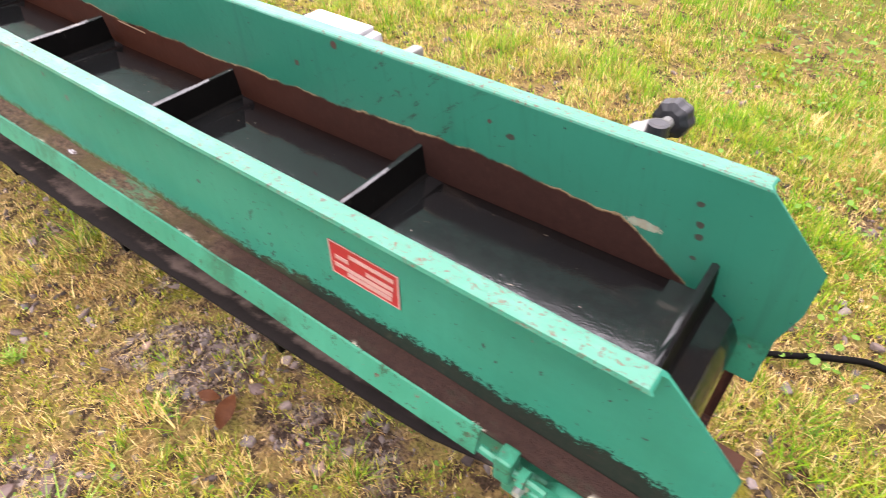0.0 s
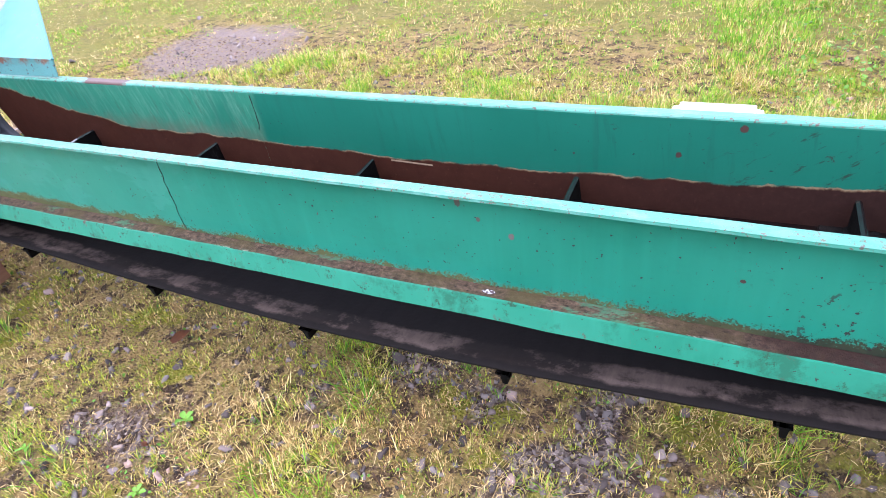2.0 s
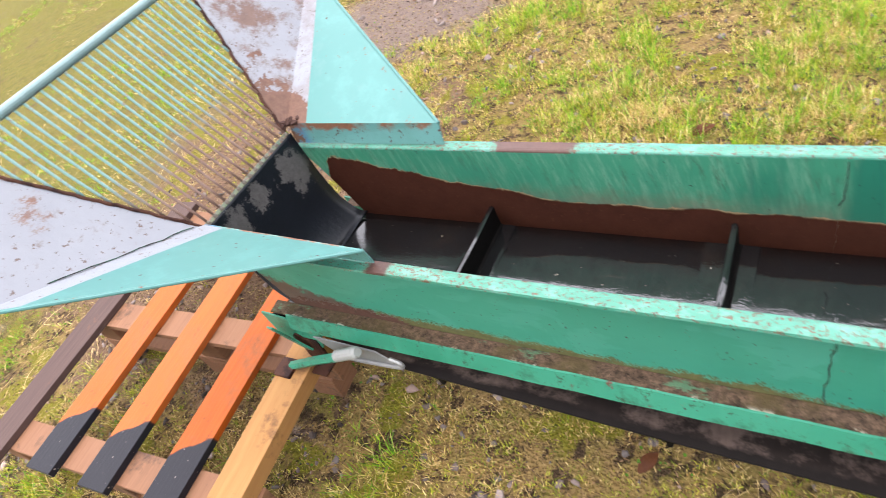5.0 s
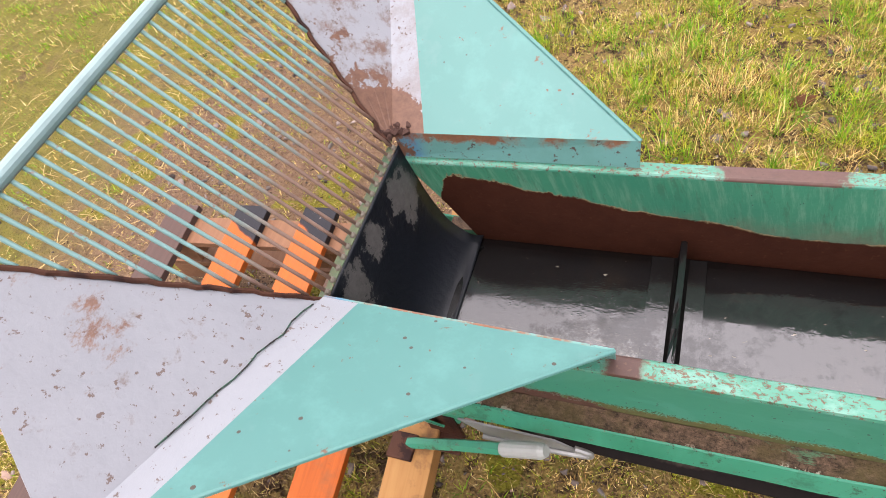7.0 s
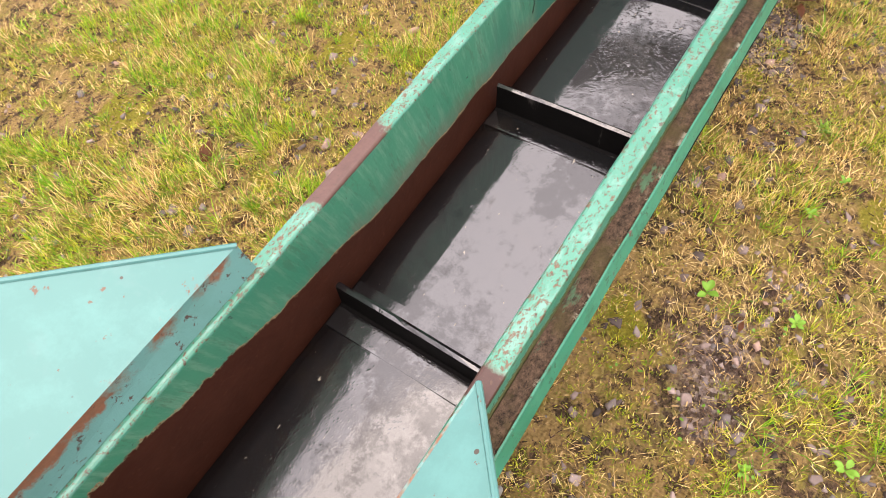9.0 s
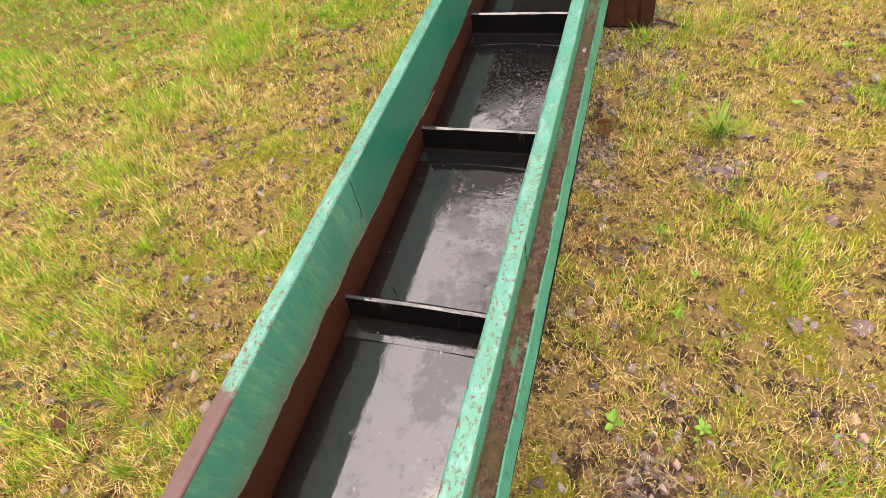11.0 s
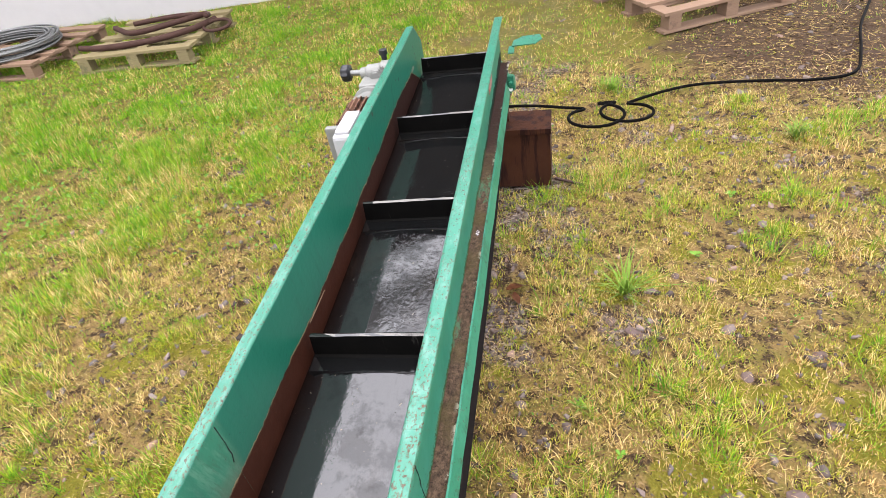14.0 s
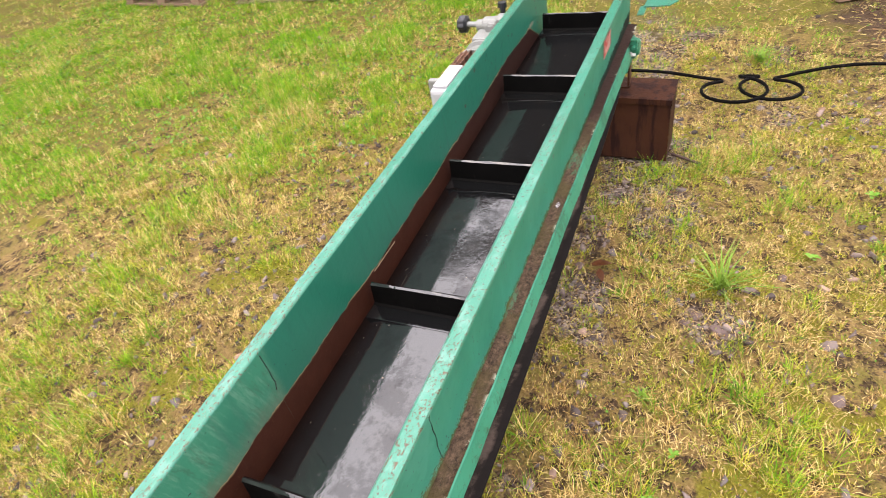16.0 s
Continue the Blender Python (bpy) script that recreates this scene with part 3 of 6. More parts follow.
def bar_paint(name):
    """Turquoise bars, worn to rust along the lower half where the load slides."""
    k = Nodes(name)
    x, y, z = k.xyz()
    worn = k.ramp(k.math("ADD", z, k.math("MULTIPLY", k.noise(9, 4), 0.16)), (0.225, 1.0), (0.30, 0.0))
    c = k.mix(k.noise(30, 4), (0.085, 0.195, 0.19), (0.14, 0.25, 0.248))
    c = k.mix(k.ramp(k.noise(60, 4, 0.7), (0.60, 0.0), (0.66, 1.0)), c, (0.13, 0.10, 0.08))
    r = k.mix(k.noise(40, 4), (0.080, 0.045, 0.034), (0.190, 0.120, 0.092))
    return k.done(k.mix(worn, c, r), 0.5, 0.0, k.noise(90, 3), 0.4, 0.001)


M_BAR = bar_paint("grid_bar_paint")
M_FOOT = green_paint("foot_rail_paint", (0.045, 0.060, 0.030), (0.075, 0.095, 0.050), 0.55, 0.4)


def muddy_flap(name):
    k = Nodes(name)
    x, y, z = k.xyz()
    c = k.mix(k.noise(12, 5), (0.003, 0.0042, 0.0062), (0.0075, 0.0095, 0.0135))
    mud = k.mix(k.noise(70, 6, 0.78), (0.025, 0.024, 0.023), (0.125, 0.12, 0.116))
    for y0, z0, ry, rz in ((0.050, -0.010, 0.036, 0.050), (0.150, 0.0, 0.034, 0.036), (0.268, -0.020, 0.048, 0.062)):
        c = k.mix(k.math("MULTIPLY", k.blot(y, z, y0, z0, ry, rz, 2.2), 0.9), c, mud)
    return k.done(c, 0.42, 0.0, k.noise(50, 4), 0.4, 0.004, 0.25)


M_FLAP = muddy_flap("muddy_rubber")


def orange_wood(name):
    """Wet orange boards with black paint on both ends."""
    k = Nodes(name)
    x, y, z = k.xyz()
    g = k.noise(9, 6, 0.65, (10.0, 0.6, 10.0), 0.5)
    c = k.mix(g, (0.15, 0.027, 0.004), (0.40, 0.092, 0.012))
    c = k.mix(k.ramp(k.noise(5, 7, 0.78), (0.50, 0.0), (0.64, 0.8)), c, k.mix(k.noise(50, 5), (0.10, 0.030, 0.010), (0.24, 0.085, 0.030)))
    c = k.mix(k.math("MULTIPLY", k.rand(), 0.3), c, (0.40, 0.125, 0.036))
    c = k.mix(k.ramp(k.noise(12, 6, 0.7), (0.60, 0.0), (0.68, 0.8)), c, (0.07, 0.028, 0.015))
    end = k.math("ADD", k.math("SUBTRACT", k.math("ABSOLUTE", y), k.math("MULTIPLY", k.math("GREATER_THAN", y, 0.0), 0.075)), k.math("MULTIPLY", x, 0.7))
    end = k.math("ADD", end, k.math("MULTIPLY", k.noise(9, 3), 0.05))
    black = k.ramp(end, (0.375, 0.0), (0.380, 1.0))
    paint = k.mix(k.ramp(k.noise(45, 4), (0.66, 0.0), (0.70, 1.0)), (0.014, 0.014, 0.018), (0.26, 0.22, 0.20))
    return k.done(k.mix(black, c, paint), 0.45, 0.0, g, 0.4, 0.002, 0.15)


M_ORANGE = orange_wood("orange_board")
M_PINE = wood("pine", (0.36, 0.20, 0.078), (0.22, 0.10, 0.034), (0.11, 0.055, 0.028), 0.56)
M_DARKWOOD = wood("dark_wet_wood", (0.100, 0.062, 0.052), (0.040, 0.026, 0.024), (0.13, 0.062, 0.035), 0.60)
M_REDWOOD = wood("red_brown_wood", (0.250, 0.130, 0.075), (0.110, 0.054, 0.032), (0.060, 0.036, 0.026), 0.58)
M_OLDWOOD = wood("brown_wood", (0.058, 0.027, 0.014), (0.022, 0.010, 0.006), (0.018, 0.011, 0.008), 0.58)
M_GREYWOOD = wood("grey_wood", (0.27, 0.225, 0.125), (0.13, 0.105, 0.055), (0.08, 0.085, 0.045), 0.58)
M_PALEWOOD = wood("pale_wood", (0.27, 0.19, 0.135), (0.15, 0.09, 0.06), (0.09, 0.065, 0.052), 0.6)
M_ROOF = plain("roof_tiles", (0.03, 0.026, 0.025), 0.7, 0, 0.3, 8, 0.6)
M_TIMBER = wood("dark_boards", (0.030, 0.022, 0.018), (0.016, 0.012, 0.010), (0.02, 0.015, 0.012), 0.6)
M_WALL = plain("whitewash", (0.42, 0.41, 0.415), 0.85, 0, 0.08, 6, 0.3)


def leaf_paint(name, a, b):
    k = Nodes(name)
    return k.done(k.mix(k.noise(60, 4), a, b), 0.45, 0.0, k.noise(200, 3), 0.2, 0.001, 0.15)


M_TUFT = leaf_paint("tuft_green", (0.07, 0.16, 0.014), (0.20, 0.30, 0.045))
M_LEAF = leaf_paint("weed_green", (0.07, 0.175, 0.017), (0.14, 0.26, 0.034))
M_LEAFS = leaf_paint("clover_green", (0.048, 0.125, 0.011), (0.105, 0.20, 0.023))
M_DEAD = leaf_paint("dead_leaf_brown", (0.06, 0.018, 0.008), (0.17, 0.065, 0.026))
M_MOSS = leaf_paint("moss_green", (0.10, 0.105, 0.008), (0.29, 0.27, 0.026))
M_STONE_BIG = plain("flat_stone", (0.082, 0.050, 0.042), 0.6, 0, 0.6, 45, 0.9)

# ---- mesh helpers ----


def part(name, bm, material, parent, label=""):
    me = bpy.data.meshes.new(name)
    bmesh.ops.recalc_face_normals(bm, faces=bm.faces)
    bm.to_mesh(me)
    bm.free()
    for m in material if isinstance(material, (list, tuple)) else [material]:
        me.materials.append(m)
    ob = new(name, me)
    ob.parent = parent
    if label:
        ob["label"] = label
    return ob


def empty(name, m, label, category, group=""):
    ob = new(name)
    ob.matrix_world = m
    ob.empty_display_size = 0.1
    return tagged(ob, label, category, group)


def smooth(ob, on=True):
    for p in ob.data.polygons:
        p.use_smooth = on
    return ob


def box(bm, lo, hi, m=None, slot=0, bevel=0.0):
    x0, y0, z0 = lo
    x1, y1, z1 = hi
    vs = [bm.verts.new(v) for v in ((x0, y0, z0), (x1, y0, z0), (x1, y1, z0), (x0, y1, z0), (x0, y0, z1), (x1, y0, z1), (x1, y1, z1), (x0, y1, z1))]
    fs = [bm.faces.new([vs[i] for i in f]) for f in ((0, 3, 2, 1), (4, 5, 6, 7), (0, 1, 5, 4), (1, 2, 6, 5), (2, 3, 7, 6), (3, 0, 4, 7))]
    for f in fs:
        f.material_index = slot
    if bevel:
        es = list({e for f in fs for e in f.edges})
        r = bmesh.ops.bevel(bm, geom=es, offset=bevel, segments=2, affect="EDGES", profile=0.6)
        vs = list({v for f in r["faces"] for v in f.verts} | {v for v in vs if v.is_valid})
    if m is not None:
        bmesh.ops.transform(bm, matrix=m, verts=[v for v in vs if v.is_valid])
    return bm


def tube(bm, a, b, r0, r1=None, n=12, caps=True, slot=0):
    a, b = Vector(a), Vector(b)
    r1 = r0 if r1 is None else r1
    q = (b - a).to_track_quat("Z", "Y")
    rings = []
    for p, r in ((a, r0), (b, r1)):
        rings.append([bm.verts.new(p + q @ Vector((r * math.cos(2 * math.pi * i / n), r * math.sin(2 * math.pi * i / n), 0))) for i in range(n)])
    fs = [bm.faces.new((rings[0][i], rings[0][(i + 1) % n], rings[1][(i + 1) % n], rings[1][i])) for i in range(n)]
    if caps:
        fs += [bm.faces.new(rings[0][::-1]), bm.faces.new(rings[1])]
    for f in fs:
        f.material_index = slot
    return bm


def lathe(bm, at, axis, prof, n=20, slot=0):
    """A turned body: prof is (distance along axis, radius)."""
    q = Vector(axis).to_track_quat("Z", "Y")
    rings = [[bm.verts.new(Vector(at) + q @ Vector((r * math.cos(2 * math.pi * i / n), r * math.sin(2 * math.pi * i / n), d))) for i in range(n)] for d, r in prof]
    for a, b in zip(rings, rings[1:]):
        for i in range(n):
            bm.faces.new((a[i], a[(i + 1) % n], b[(i + 1) % n], b[i])).material_index = slot
    bm.faces.new(rings[0][::-1]).material_index = slot
    bm.faces.new(rings[-1]).material_index = slot
    return bm


def swept(bm, pts, r, n=8, closed=False):
    """A round bar or cable through points."""
    pts = [Vector(p) for p in pts]
    rings = []
    for i, p in enumerate(pts):
        a = pts[i - 1] if i or closed else p
        b = pts[(i + 1) % len(pts)] if i + 1 < len(pts) or closed else p
        d = (b - a).normalized()
        side = d.cross(Vector((0, 0, 1)))
        side = side.normalized() if side.length > 1e-4 else Vector((1, 0, 0))
        up = side.cross(d)
        rings.append([bm.verts.new(p + r * (math.cos(2 * math.pi * j / n) * side + math.sin(2 * math.pi * j / n) * up)) for j in range(n)])
    for a, b in zip(rings, rings[1:] + ([rings[0]] if closed else [])):
        for j in range(n):
            bm.faces.new((a[j], a[(j + 1) % n], b[(j + 1) % n], b[j]))
    if not closed:
        bm.faces.new(rings[0][::-1])
        bm.faces.new(rings[-1])
    return bm


def curve_points(pts, steps=8):
    """A smooth line through points."""
    p = [Vector(v) for v in pts]
    p = [2 * p[0] - p[1]] + p + [2 * p[-1] - p[-2]]
    out = []
    for a, b, c, d in zip(p, p[1:], p[2:], p[3:]):
        for i in range(steps):
            t = i / steps
            out.append(0.5 * (2 * b + (c - a) * t + (2 * a - 5 * b + 4 * c - d) * t * t + (3 * b - a - 3 * c + d) * t ** 3))
    return out + [p[-2]]


def sheet(bm, corners, thick, slot=0, back=None):
    """A flat plate with thickness through three or four corners."""
    c = [Vector(v) for v in corners]
    n = (c[1] - c[0]).cross(c[2] - c[0]).normalized() * thick
    top, low = [bm.verts.new(v) for v in c], [bm.verts.new(v - n) for v in c]
    k = len(c)
    bm.faces.new(top).material_index = slot
    bm.faces.new(low[::-1]).material_index = slot if back is None else back
    for i in range(k):
        bm.faces.new((top[i], low[i], low[(i + 1) % k], top[(i + 1) % k])).material_index = slot
    return bm


def profile_run(bm, prof, xs, start, end, slots=None, jitter=0.0, seed=1):
    """A closed profile of (y, z) drawn along x; start and end give the x of each end at a height."""
    rng = random.Random(seed)
    rings = []
    for i, f in enumerate(xs):
        dy, dz = (rng.uniform(-jitter, jitter), rng.uniform(-jitter, jitter)) if 0 < i < len(xs) - 1 else (0, 0)
        rings.append([bm.verts.new((start(z) + (end(z) - start(z)) * f, y + dy, z + dz)) for y, z in prof])
    n = len(prof)
    for a, b in zip(rings, rings[1:]):
        for j in range(n):
            bm.faces.new((a[j], a[(j + 1) % n], b[(j + 1) % n], b[j])).material_index = slots[j] if slots else 0
    for r in (rings[0], rings[-1][::-1]):
        bm.faces.new(r)
    return bm




def weld_crack(name):
    k = Nodes(name)
    return k.done(k.mix(k.ramp(k.noise(90, 3), (0.48, 0.0), (0.54, 1.0)), (0.010, 0.010, 0.008), (0.020, 0.06, 0.04)), 0.8, 0.0, None)


# ---- ground ----


def lift(x, y):
    """The unevenness of the ground, in metres."""
    return (0.010 * np.sin(1.7 * x + 0.6 * y + 0.5) + 0.008 * np.sin(0.9 * x - 2.1 * y + 1.2) + 0.005 * np.sin(5.3 * x + 3.1 * y)
            + 0.004 * np.sin(-3.7 * x + 6.9 * y + 2.0) + 0.0025 * np.sin(13.1 * x + 9.7 * y) * np.sin(8.3 * x - 14.9 * y) - 0.012)


def field(x, y, size, seed, octaves=3):
    """Smooth random patches about size metres across, 0 to 1."""
    total, gain = 0.0, 0.0
    for o in range(octaves):
        u, v = np.asarray(x) * 2 ** o / size + 31.7 * seed, np.asarray(y) * 2 ** o / size - 17.3 * seed
        i, j = np.floor(u), np.floor(v)
        fu, fv = u - i, v - j
        fu, fv = fu * fu * (3 - 2 * fu), fv * fv * (3 - 2 * fv)

        def at(p, q):
            h = np.sin(p * 127.1 + q * 311.7 + seed * 74.7) * 43758.5453
            return h - np.floor(h)
        k = 0.55 ** o
        total = total + k * ((at(i, j) * (1 - fu) + at(i + 1, j) * fu) * (1 - fv) + (at(i, j + 1) * (1 - fu) + at(i + 1, j + 1) * fu) * fv)
        gain += k
    return total / gain


def bare(x, y):
    """The trodden patch beyond the hopper and the dirt past the head, 0 to 1."""
    n = np.clip(2.6 * (field(x, y, 0.4, 9) - 0.45), -0.55, 2.0)
    d = np.exp(-(((x + 2.15) / 0.55) ** 2 + ((y - 2.35) / 0.5) ** 2) * (1 + n))
    return np.clip(1.7 * d + 1.5 * np.exp(-(((x - 3.55) / 0.75) ** 2 + ((y + 1.75) / 0.75) ** 2) * (1 + n)) - 0.2, 0, 1)


def trodden(x, y):
    """Brown earth with sparse moss behind the hopper, 0 to 1."""
    return np.clip(1.7 * np.exp(-((x + 2.20) / 0.85) ** 2 - ((y - 0.70) / 0.85) ** 2) + 1.2 * (field(x, y, 0.2, 23) - 0.55), 0, 1) * (x < -1.15)


def cover(x, y):
    """How lush the grass is, 0 to 1: greener beyond the conveyor and past its head, thin and strawy on the near side."""
    v = 0.30 + 0.55 * (field(x, y, 0.55, 1) - 0.5) + 0.45 * (field(x, y, 0.16, 2) - 0.5)
    v = v + 0.30 / (1 + np.exp(-4.0 * (y - 1.3 + 0.3 * (x < 0)))) + 0.34 / (1 + np.exp(-4.0 * (x - 1.6))) * (y > 0.3) + 0.10 / (1 + np.exp(-4.0 * (x - 2.2)))
    v = v - 0.45 * np.exp(-((x + 1.85) / 0.6) ** 2 - ((y - 0.6) / 0.65) ** 2)
    return np.clip(v - 0.9 * bare(x, y) - 0.35 * trodden(x, y), 0, 1)


def mossy(x, y):
    """Low moss cushions in the thin turf, 0 to 1."""
    return np.clip(6.0 * (field(x, y, 0.16, 5) - 0.60), 0, 0.9) * (1 - bare(x, y))


def clumps(x, y):
    """Where the grass stands in taller clumps, 0 to 1."""
    return np.clip(4.5 * (field(x, y, 0.26, 31, 2) - 0.50), 0, 1)


def gravelly(x, y):
    """Where stones show through: patches on the near side and a bed along under the conveyor."""
    near = 1 / (1 + np.exp(np.clip(4.0 * (y - 0.55), -50, 50)))
    bed = np.exp(-((y + 0.03) / 0.27) ** 2) * np.clip((x - 0.15) / 0.6, 0, 1)
    hollow = np.exp(-((x - 0.95) / 0.13) ** 2 - ((y + 0.47) / 0.11) ** 2)
    worn = np.clip(4.0 * (field(x, y, 0.5, 17) - 0.55), 0, 1) * (x > 1.2)
    rough = np.clip(3.2 * (field(x, y, 0.15, 19, 3) - 0.30), 0.15, 1)
    return np.clip(((1.8 * (field(x, y, 0.33, 7) - 0.44) + 0.85 * bed) * (0.28 + 0.72 * near) + 0.5 * worn) * rough + 1.2 * hollow, 0.03, 1)


def ground_material():
    k = Nodes("gravelly_soil")
    x, y, z = k.xyz()

    def share(name):
        return k.add("Attribute", attribute_name=name).outputs["Fac"]
    fray = k.math("MULTIPLY", k.math("SUBTRACT", k.noise(38, 6, 0.75), 0.5), 1.1)
    # crumbly soil with stone chips pressed into it
    crumb = k.add("SeparateColor")
    k.put(crumb.inputs[0], k.cells(230, "Color"))
    soil = k.mix(k.math("ADD", k.math("MULTIPLY", crumb.outputs[0], 0.55), k.math("MULTIPLY", k.noise(34, 7, 0.8), 0.55)), (0.010, 0.006, 0.004), (0.190, 0.122, 0.078))
    chip = k.add("SeparateColor")
    k.put(chip.inputs[0], k.cells(105, "Color"))
    stone = k.ramp(chip.outputs[1], (0.0, (0.026, 0.019, 0.017)), (0.35, (0.130, 0.098, 0.087)), (0.7, (0.255, 0.205, 0.185)), (1.0, (0.400, 0.330, 0.300)))
    c = k.mix(k.ramp(k.math("ADD", k.math("MULTIPLY", share("gravel"), 0.7), k.math("MULTIPLY", fray, 0.7)), (0.25, 0.0), (0.42, 0.85)), soil, stone)
    # matted dead grass
    mat = k.mix(k.noise(150, 5, 0.82, (1, 0.4, 1)), (0.022, 0.013, 0.006), (0.520, 0.350, 0.135))
    mat = k.mix(k.ramp(k.noise(9, 6, 0.7), (0.46, 0.0), (0.62, 0.7)), mat, k.mix(k.noise(170, 4, 0.8), (0.030, 0.034, 0.006), (0.300, 0.285, 0.050)))
    c = k.mix(k.ramp(k.math("ADD", k.math("SUBTRACT", 0.62, k.math("MULTIPLY", share("gravel"), 0.75)), fray), (0.22, 0.0), (0.42, 0.9)), c, mat)
    holes = k.ramp(k.noise(17, 7, 0.75), (0.50, 0.0), (0.57, 0.9))
    c = k.mix(holes, c, k.mix(crumb.outputs[2], (0.007, 0.004, 0.003), (0.080, 0.048, 0.034)))
    earth = k.mix(k.noise(55, 7, 0.8), (0.045, 0.026, 0.019), (0.330, 0.205, 0.140))
    c = k.mix(k.ramp(k.math("ADD", share("earth"), k.math("MULTIPLY", fray, 0.5)), (0.35, 0.0), (0.60, 0.85)), c, earth)
    moss = k.mix(k.noise(150, 5, 0.85), (0.014, 0.018, 0.002), (0.360, 0.330, 0.036))
    c = k.mix(k.ramp(k.math("ADD", share("moss"), k.math("MULTIPLY", fray, 0.6)), (0.35, 0.0), (0.55, 0.85)), c, moss)
    # the yard's far turf
    away = k.math("MAXIMUM", k.math("SUBTRACT", k.math("ABSOLUTE", k.math("SUBTRACT", x, 0.2)), 2.9), k.math("SUBTRACT", k.math("ABSOLUTE", k.math("SUBTRACT", y, 0.3)), 2.3))
    away = k.math("ADD", away, k.math("MULTIPLY", k.math("SUBTRACT", k.noise(1.5, 6, 0.7), 0.5), 1.5))
    turf = k.mix(k.noise(70, 6, 0.82), (0.030, 0.032, 0.005), (0.27, 0.245, 0.050))
    turf = k.mix(k.ramp(k.noise(3.2, 7, 0.75), (0.54, 0.0), (0.64, 0.7)), turf, k.mix(k.noise(60, 7, 0.82), (0.030, 0.018, 0.010), (0.230, 0.150, 0.085)))
    c = k.mix(k.ramp(away, (0.0, 0.0), (0.6, 0.8)), c, turf)
    # bare trodden patch beyond the hopper
    px, py = k.math("DIVIDE", k.math("ADD", x, 2.15), 0.62), k.math("DIVIDE", k.math("ADD", y, -2.35), 0.56)
    d = k.math("ADD", k.math("SQRT", k.math("ADD", k.math("MULTIPLY", px, px), k.math("MULTIPLY", py, py))), k.math("MULTIPLY", k.noise(3, 8, 0.78), 1.8))
    dirt = k.mix(k.noise(70, 6, 0.75), (0.105, 0.076, 0.066), (0.30, 0.228, 0.200))
    c = k.mix(k.ramp(k.math("MULTIPLY", d, 0.5), (0.80, 0.9), (0.98, 0.0)), c, dirt)
    # dark bare soil round the far pallet
    px, py = k.math("DIVIDE", k.math("SUBTRACT", x, 3.6), 0.95), k.math("DIVIDE", k.math("ADD", y, 1.8), 0.95)
    d = k.math("ADD", k.math("SQRT", k.math("ADD", k.math("MULTIPLY", px, px), k.math("MULTIPLY", py, py))), k.math("MULTIPLY", k.noise(3, 8, 0.78), 1.2))
    c = k.mix(k.ramp(k.math("MULTIPLY", d, 0.5), (0.68, 0.9), (0.84, 0.0)), c, k.mix(k.noise(26, 8, 0.82), (0.012, 0.007, 0.005), (0.135, 0.082, 0.060)))
    bump = k.math("ADD", k.noise(75, 6, 0.75), k.math("MULTIPLY", k.cells(105), 0.9))
    return k.done(c, 0.8, 0.0, bump, 1.0, 0.020, 0.10)


def build_ground():
    def lines(lo, hi, step, far):
        inner = list(np.arange(lo, hi + 1e-6, step))
        out, d = [], step
        while sum(out) < far:
            d *= 1.35
            out.append(d)
        offs = np.cumsum(out)
        return np.array([lo - o for o in offs[::-1]] + inner + [hi + o for o in offs])
    xs, ys = lines(-3.2, 6.2, 0.05, 400), lines(-3.4, 6.6, 0.05, 400)
    gx, gy = np.meshgrid(xs, ys, indexing="ij")
    near = np.clip(1 - (np.maximum(np.abs(gx - 1.5) - 5, 0) + np.maximum(np.abs(gy - 1.5) - 5, 0)) / 3, 0, 1)
    gz = lift(gx, gy) * near
    n, m = gx.shape
    idx = np.arange(n * m).reshape(n, m)
    quads = np.stack([idx[:-1, :-1], idx[1:, :-1], idx[1:, 1:], idx[:-1, 1:]], -1).reshape(-1, 4)
    me = bpy.data.meshes.new("ground")
    me.from_pydata(np.stack([gx, gy, gz], -1).reshape(-1, 3).tolist(), [], quads.tolist())
    me.materials.append(ground_material())
    for name, value in (("gravel", gravelly(gx, gy)), ("moss", mossy(gx, gy)), ("earth", trodden(gx, gy))):
        me.attributes.new(name, "FLOAT", "POINT").data.foreach_set("value", np.asarray(value, np.float32).ravel())
    ob = smooth(new("ground", me))
    tagged(ob, "uneven yard ground of moss, dry straw, soil and gravel", "ground", kind="structure")


build_ground()

# ---- the belt conveyor ----
CONVEYOR = pose(0, 0, 0.7248, -1.0235, -1.2016, 0.0000)
conveyor = empty("belt_conveyor", CONVEYOR, "old green steel trough belt conveyor with rusted inner sides", "conveyor")
XT, XH = -1.22, 1.93          # ends of the rails
BELT = -0.225                 # belt surface below the rail tops
RISE = 0.028                  # how much the belt rises towards the head drum
WIDE = 0.335                  # between the trough's sides
STEPS = [i / 40 for i in range(41)]


def belt_z(x):
    """The belt surface, level from the tail and rising a little towards the head."""
    return BELT + RISE * min(1.0, max(0.0, (x - 0.40) / 1.48))


def head_end(z):
    return XH + (0.10 * min(1, -z / 0.095) if z > -0.095 else 0.10 - 0.02 * max(0, (-z - 0.17) / 0.08))


def tail_end(z):
    return XT + 0.118 * (max(0.0, -z) / 0.225) ** 0.8


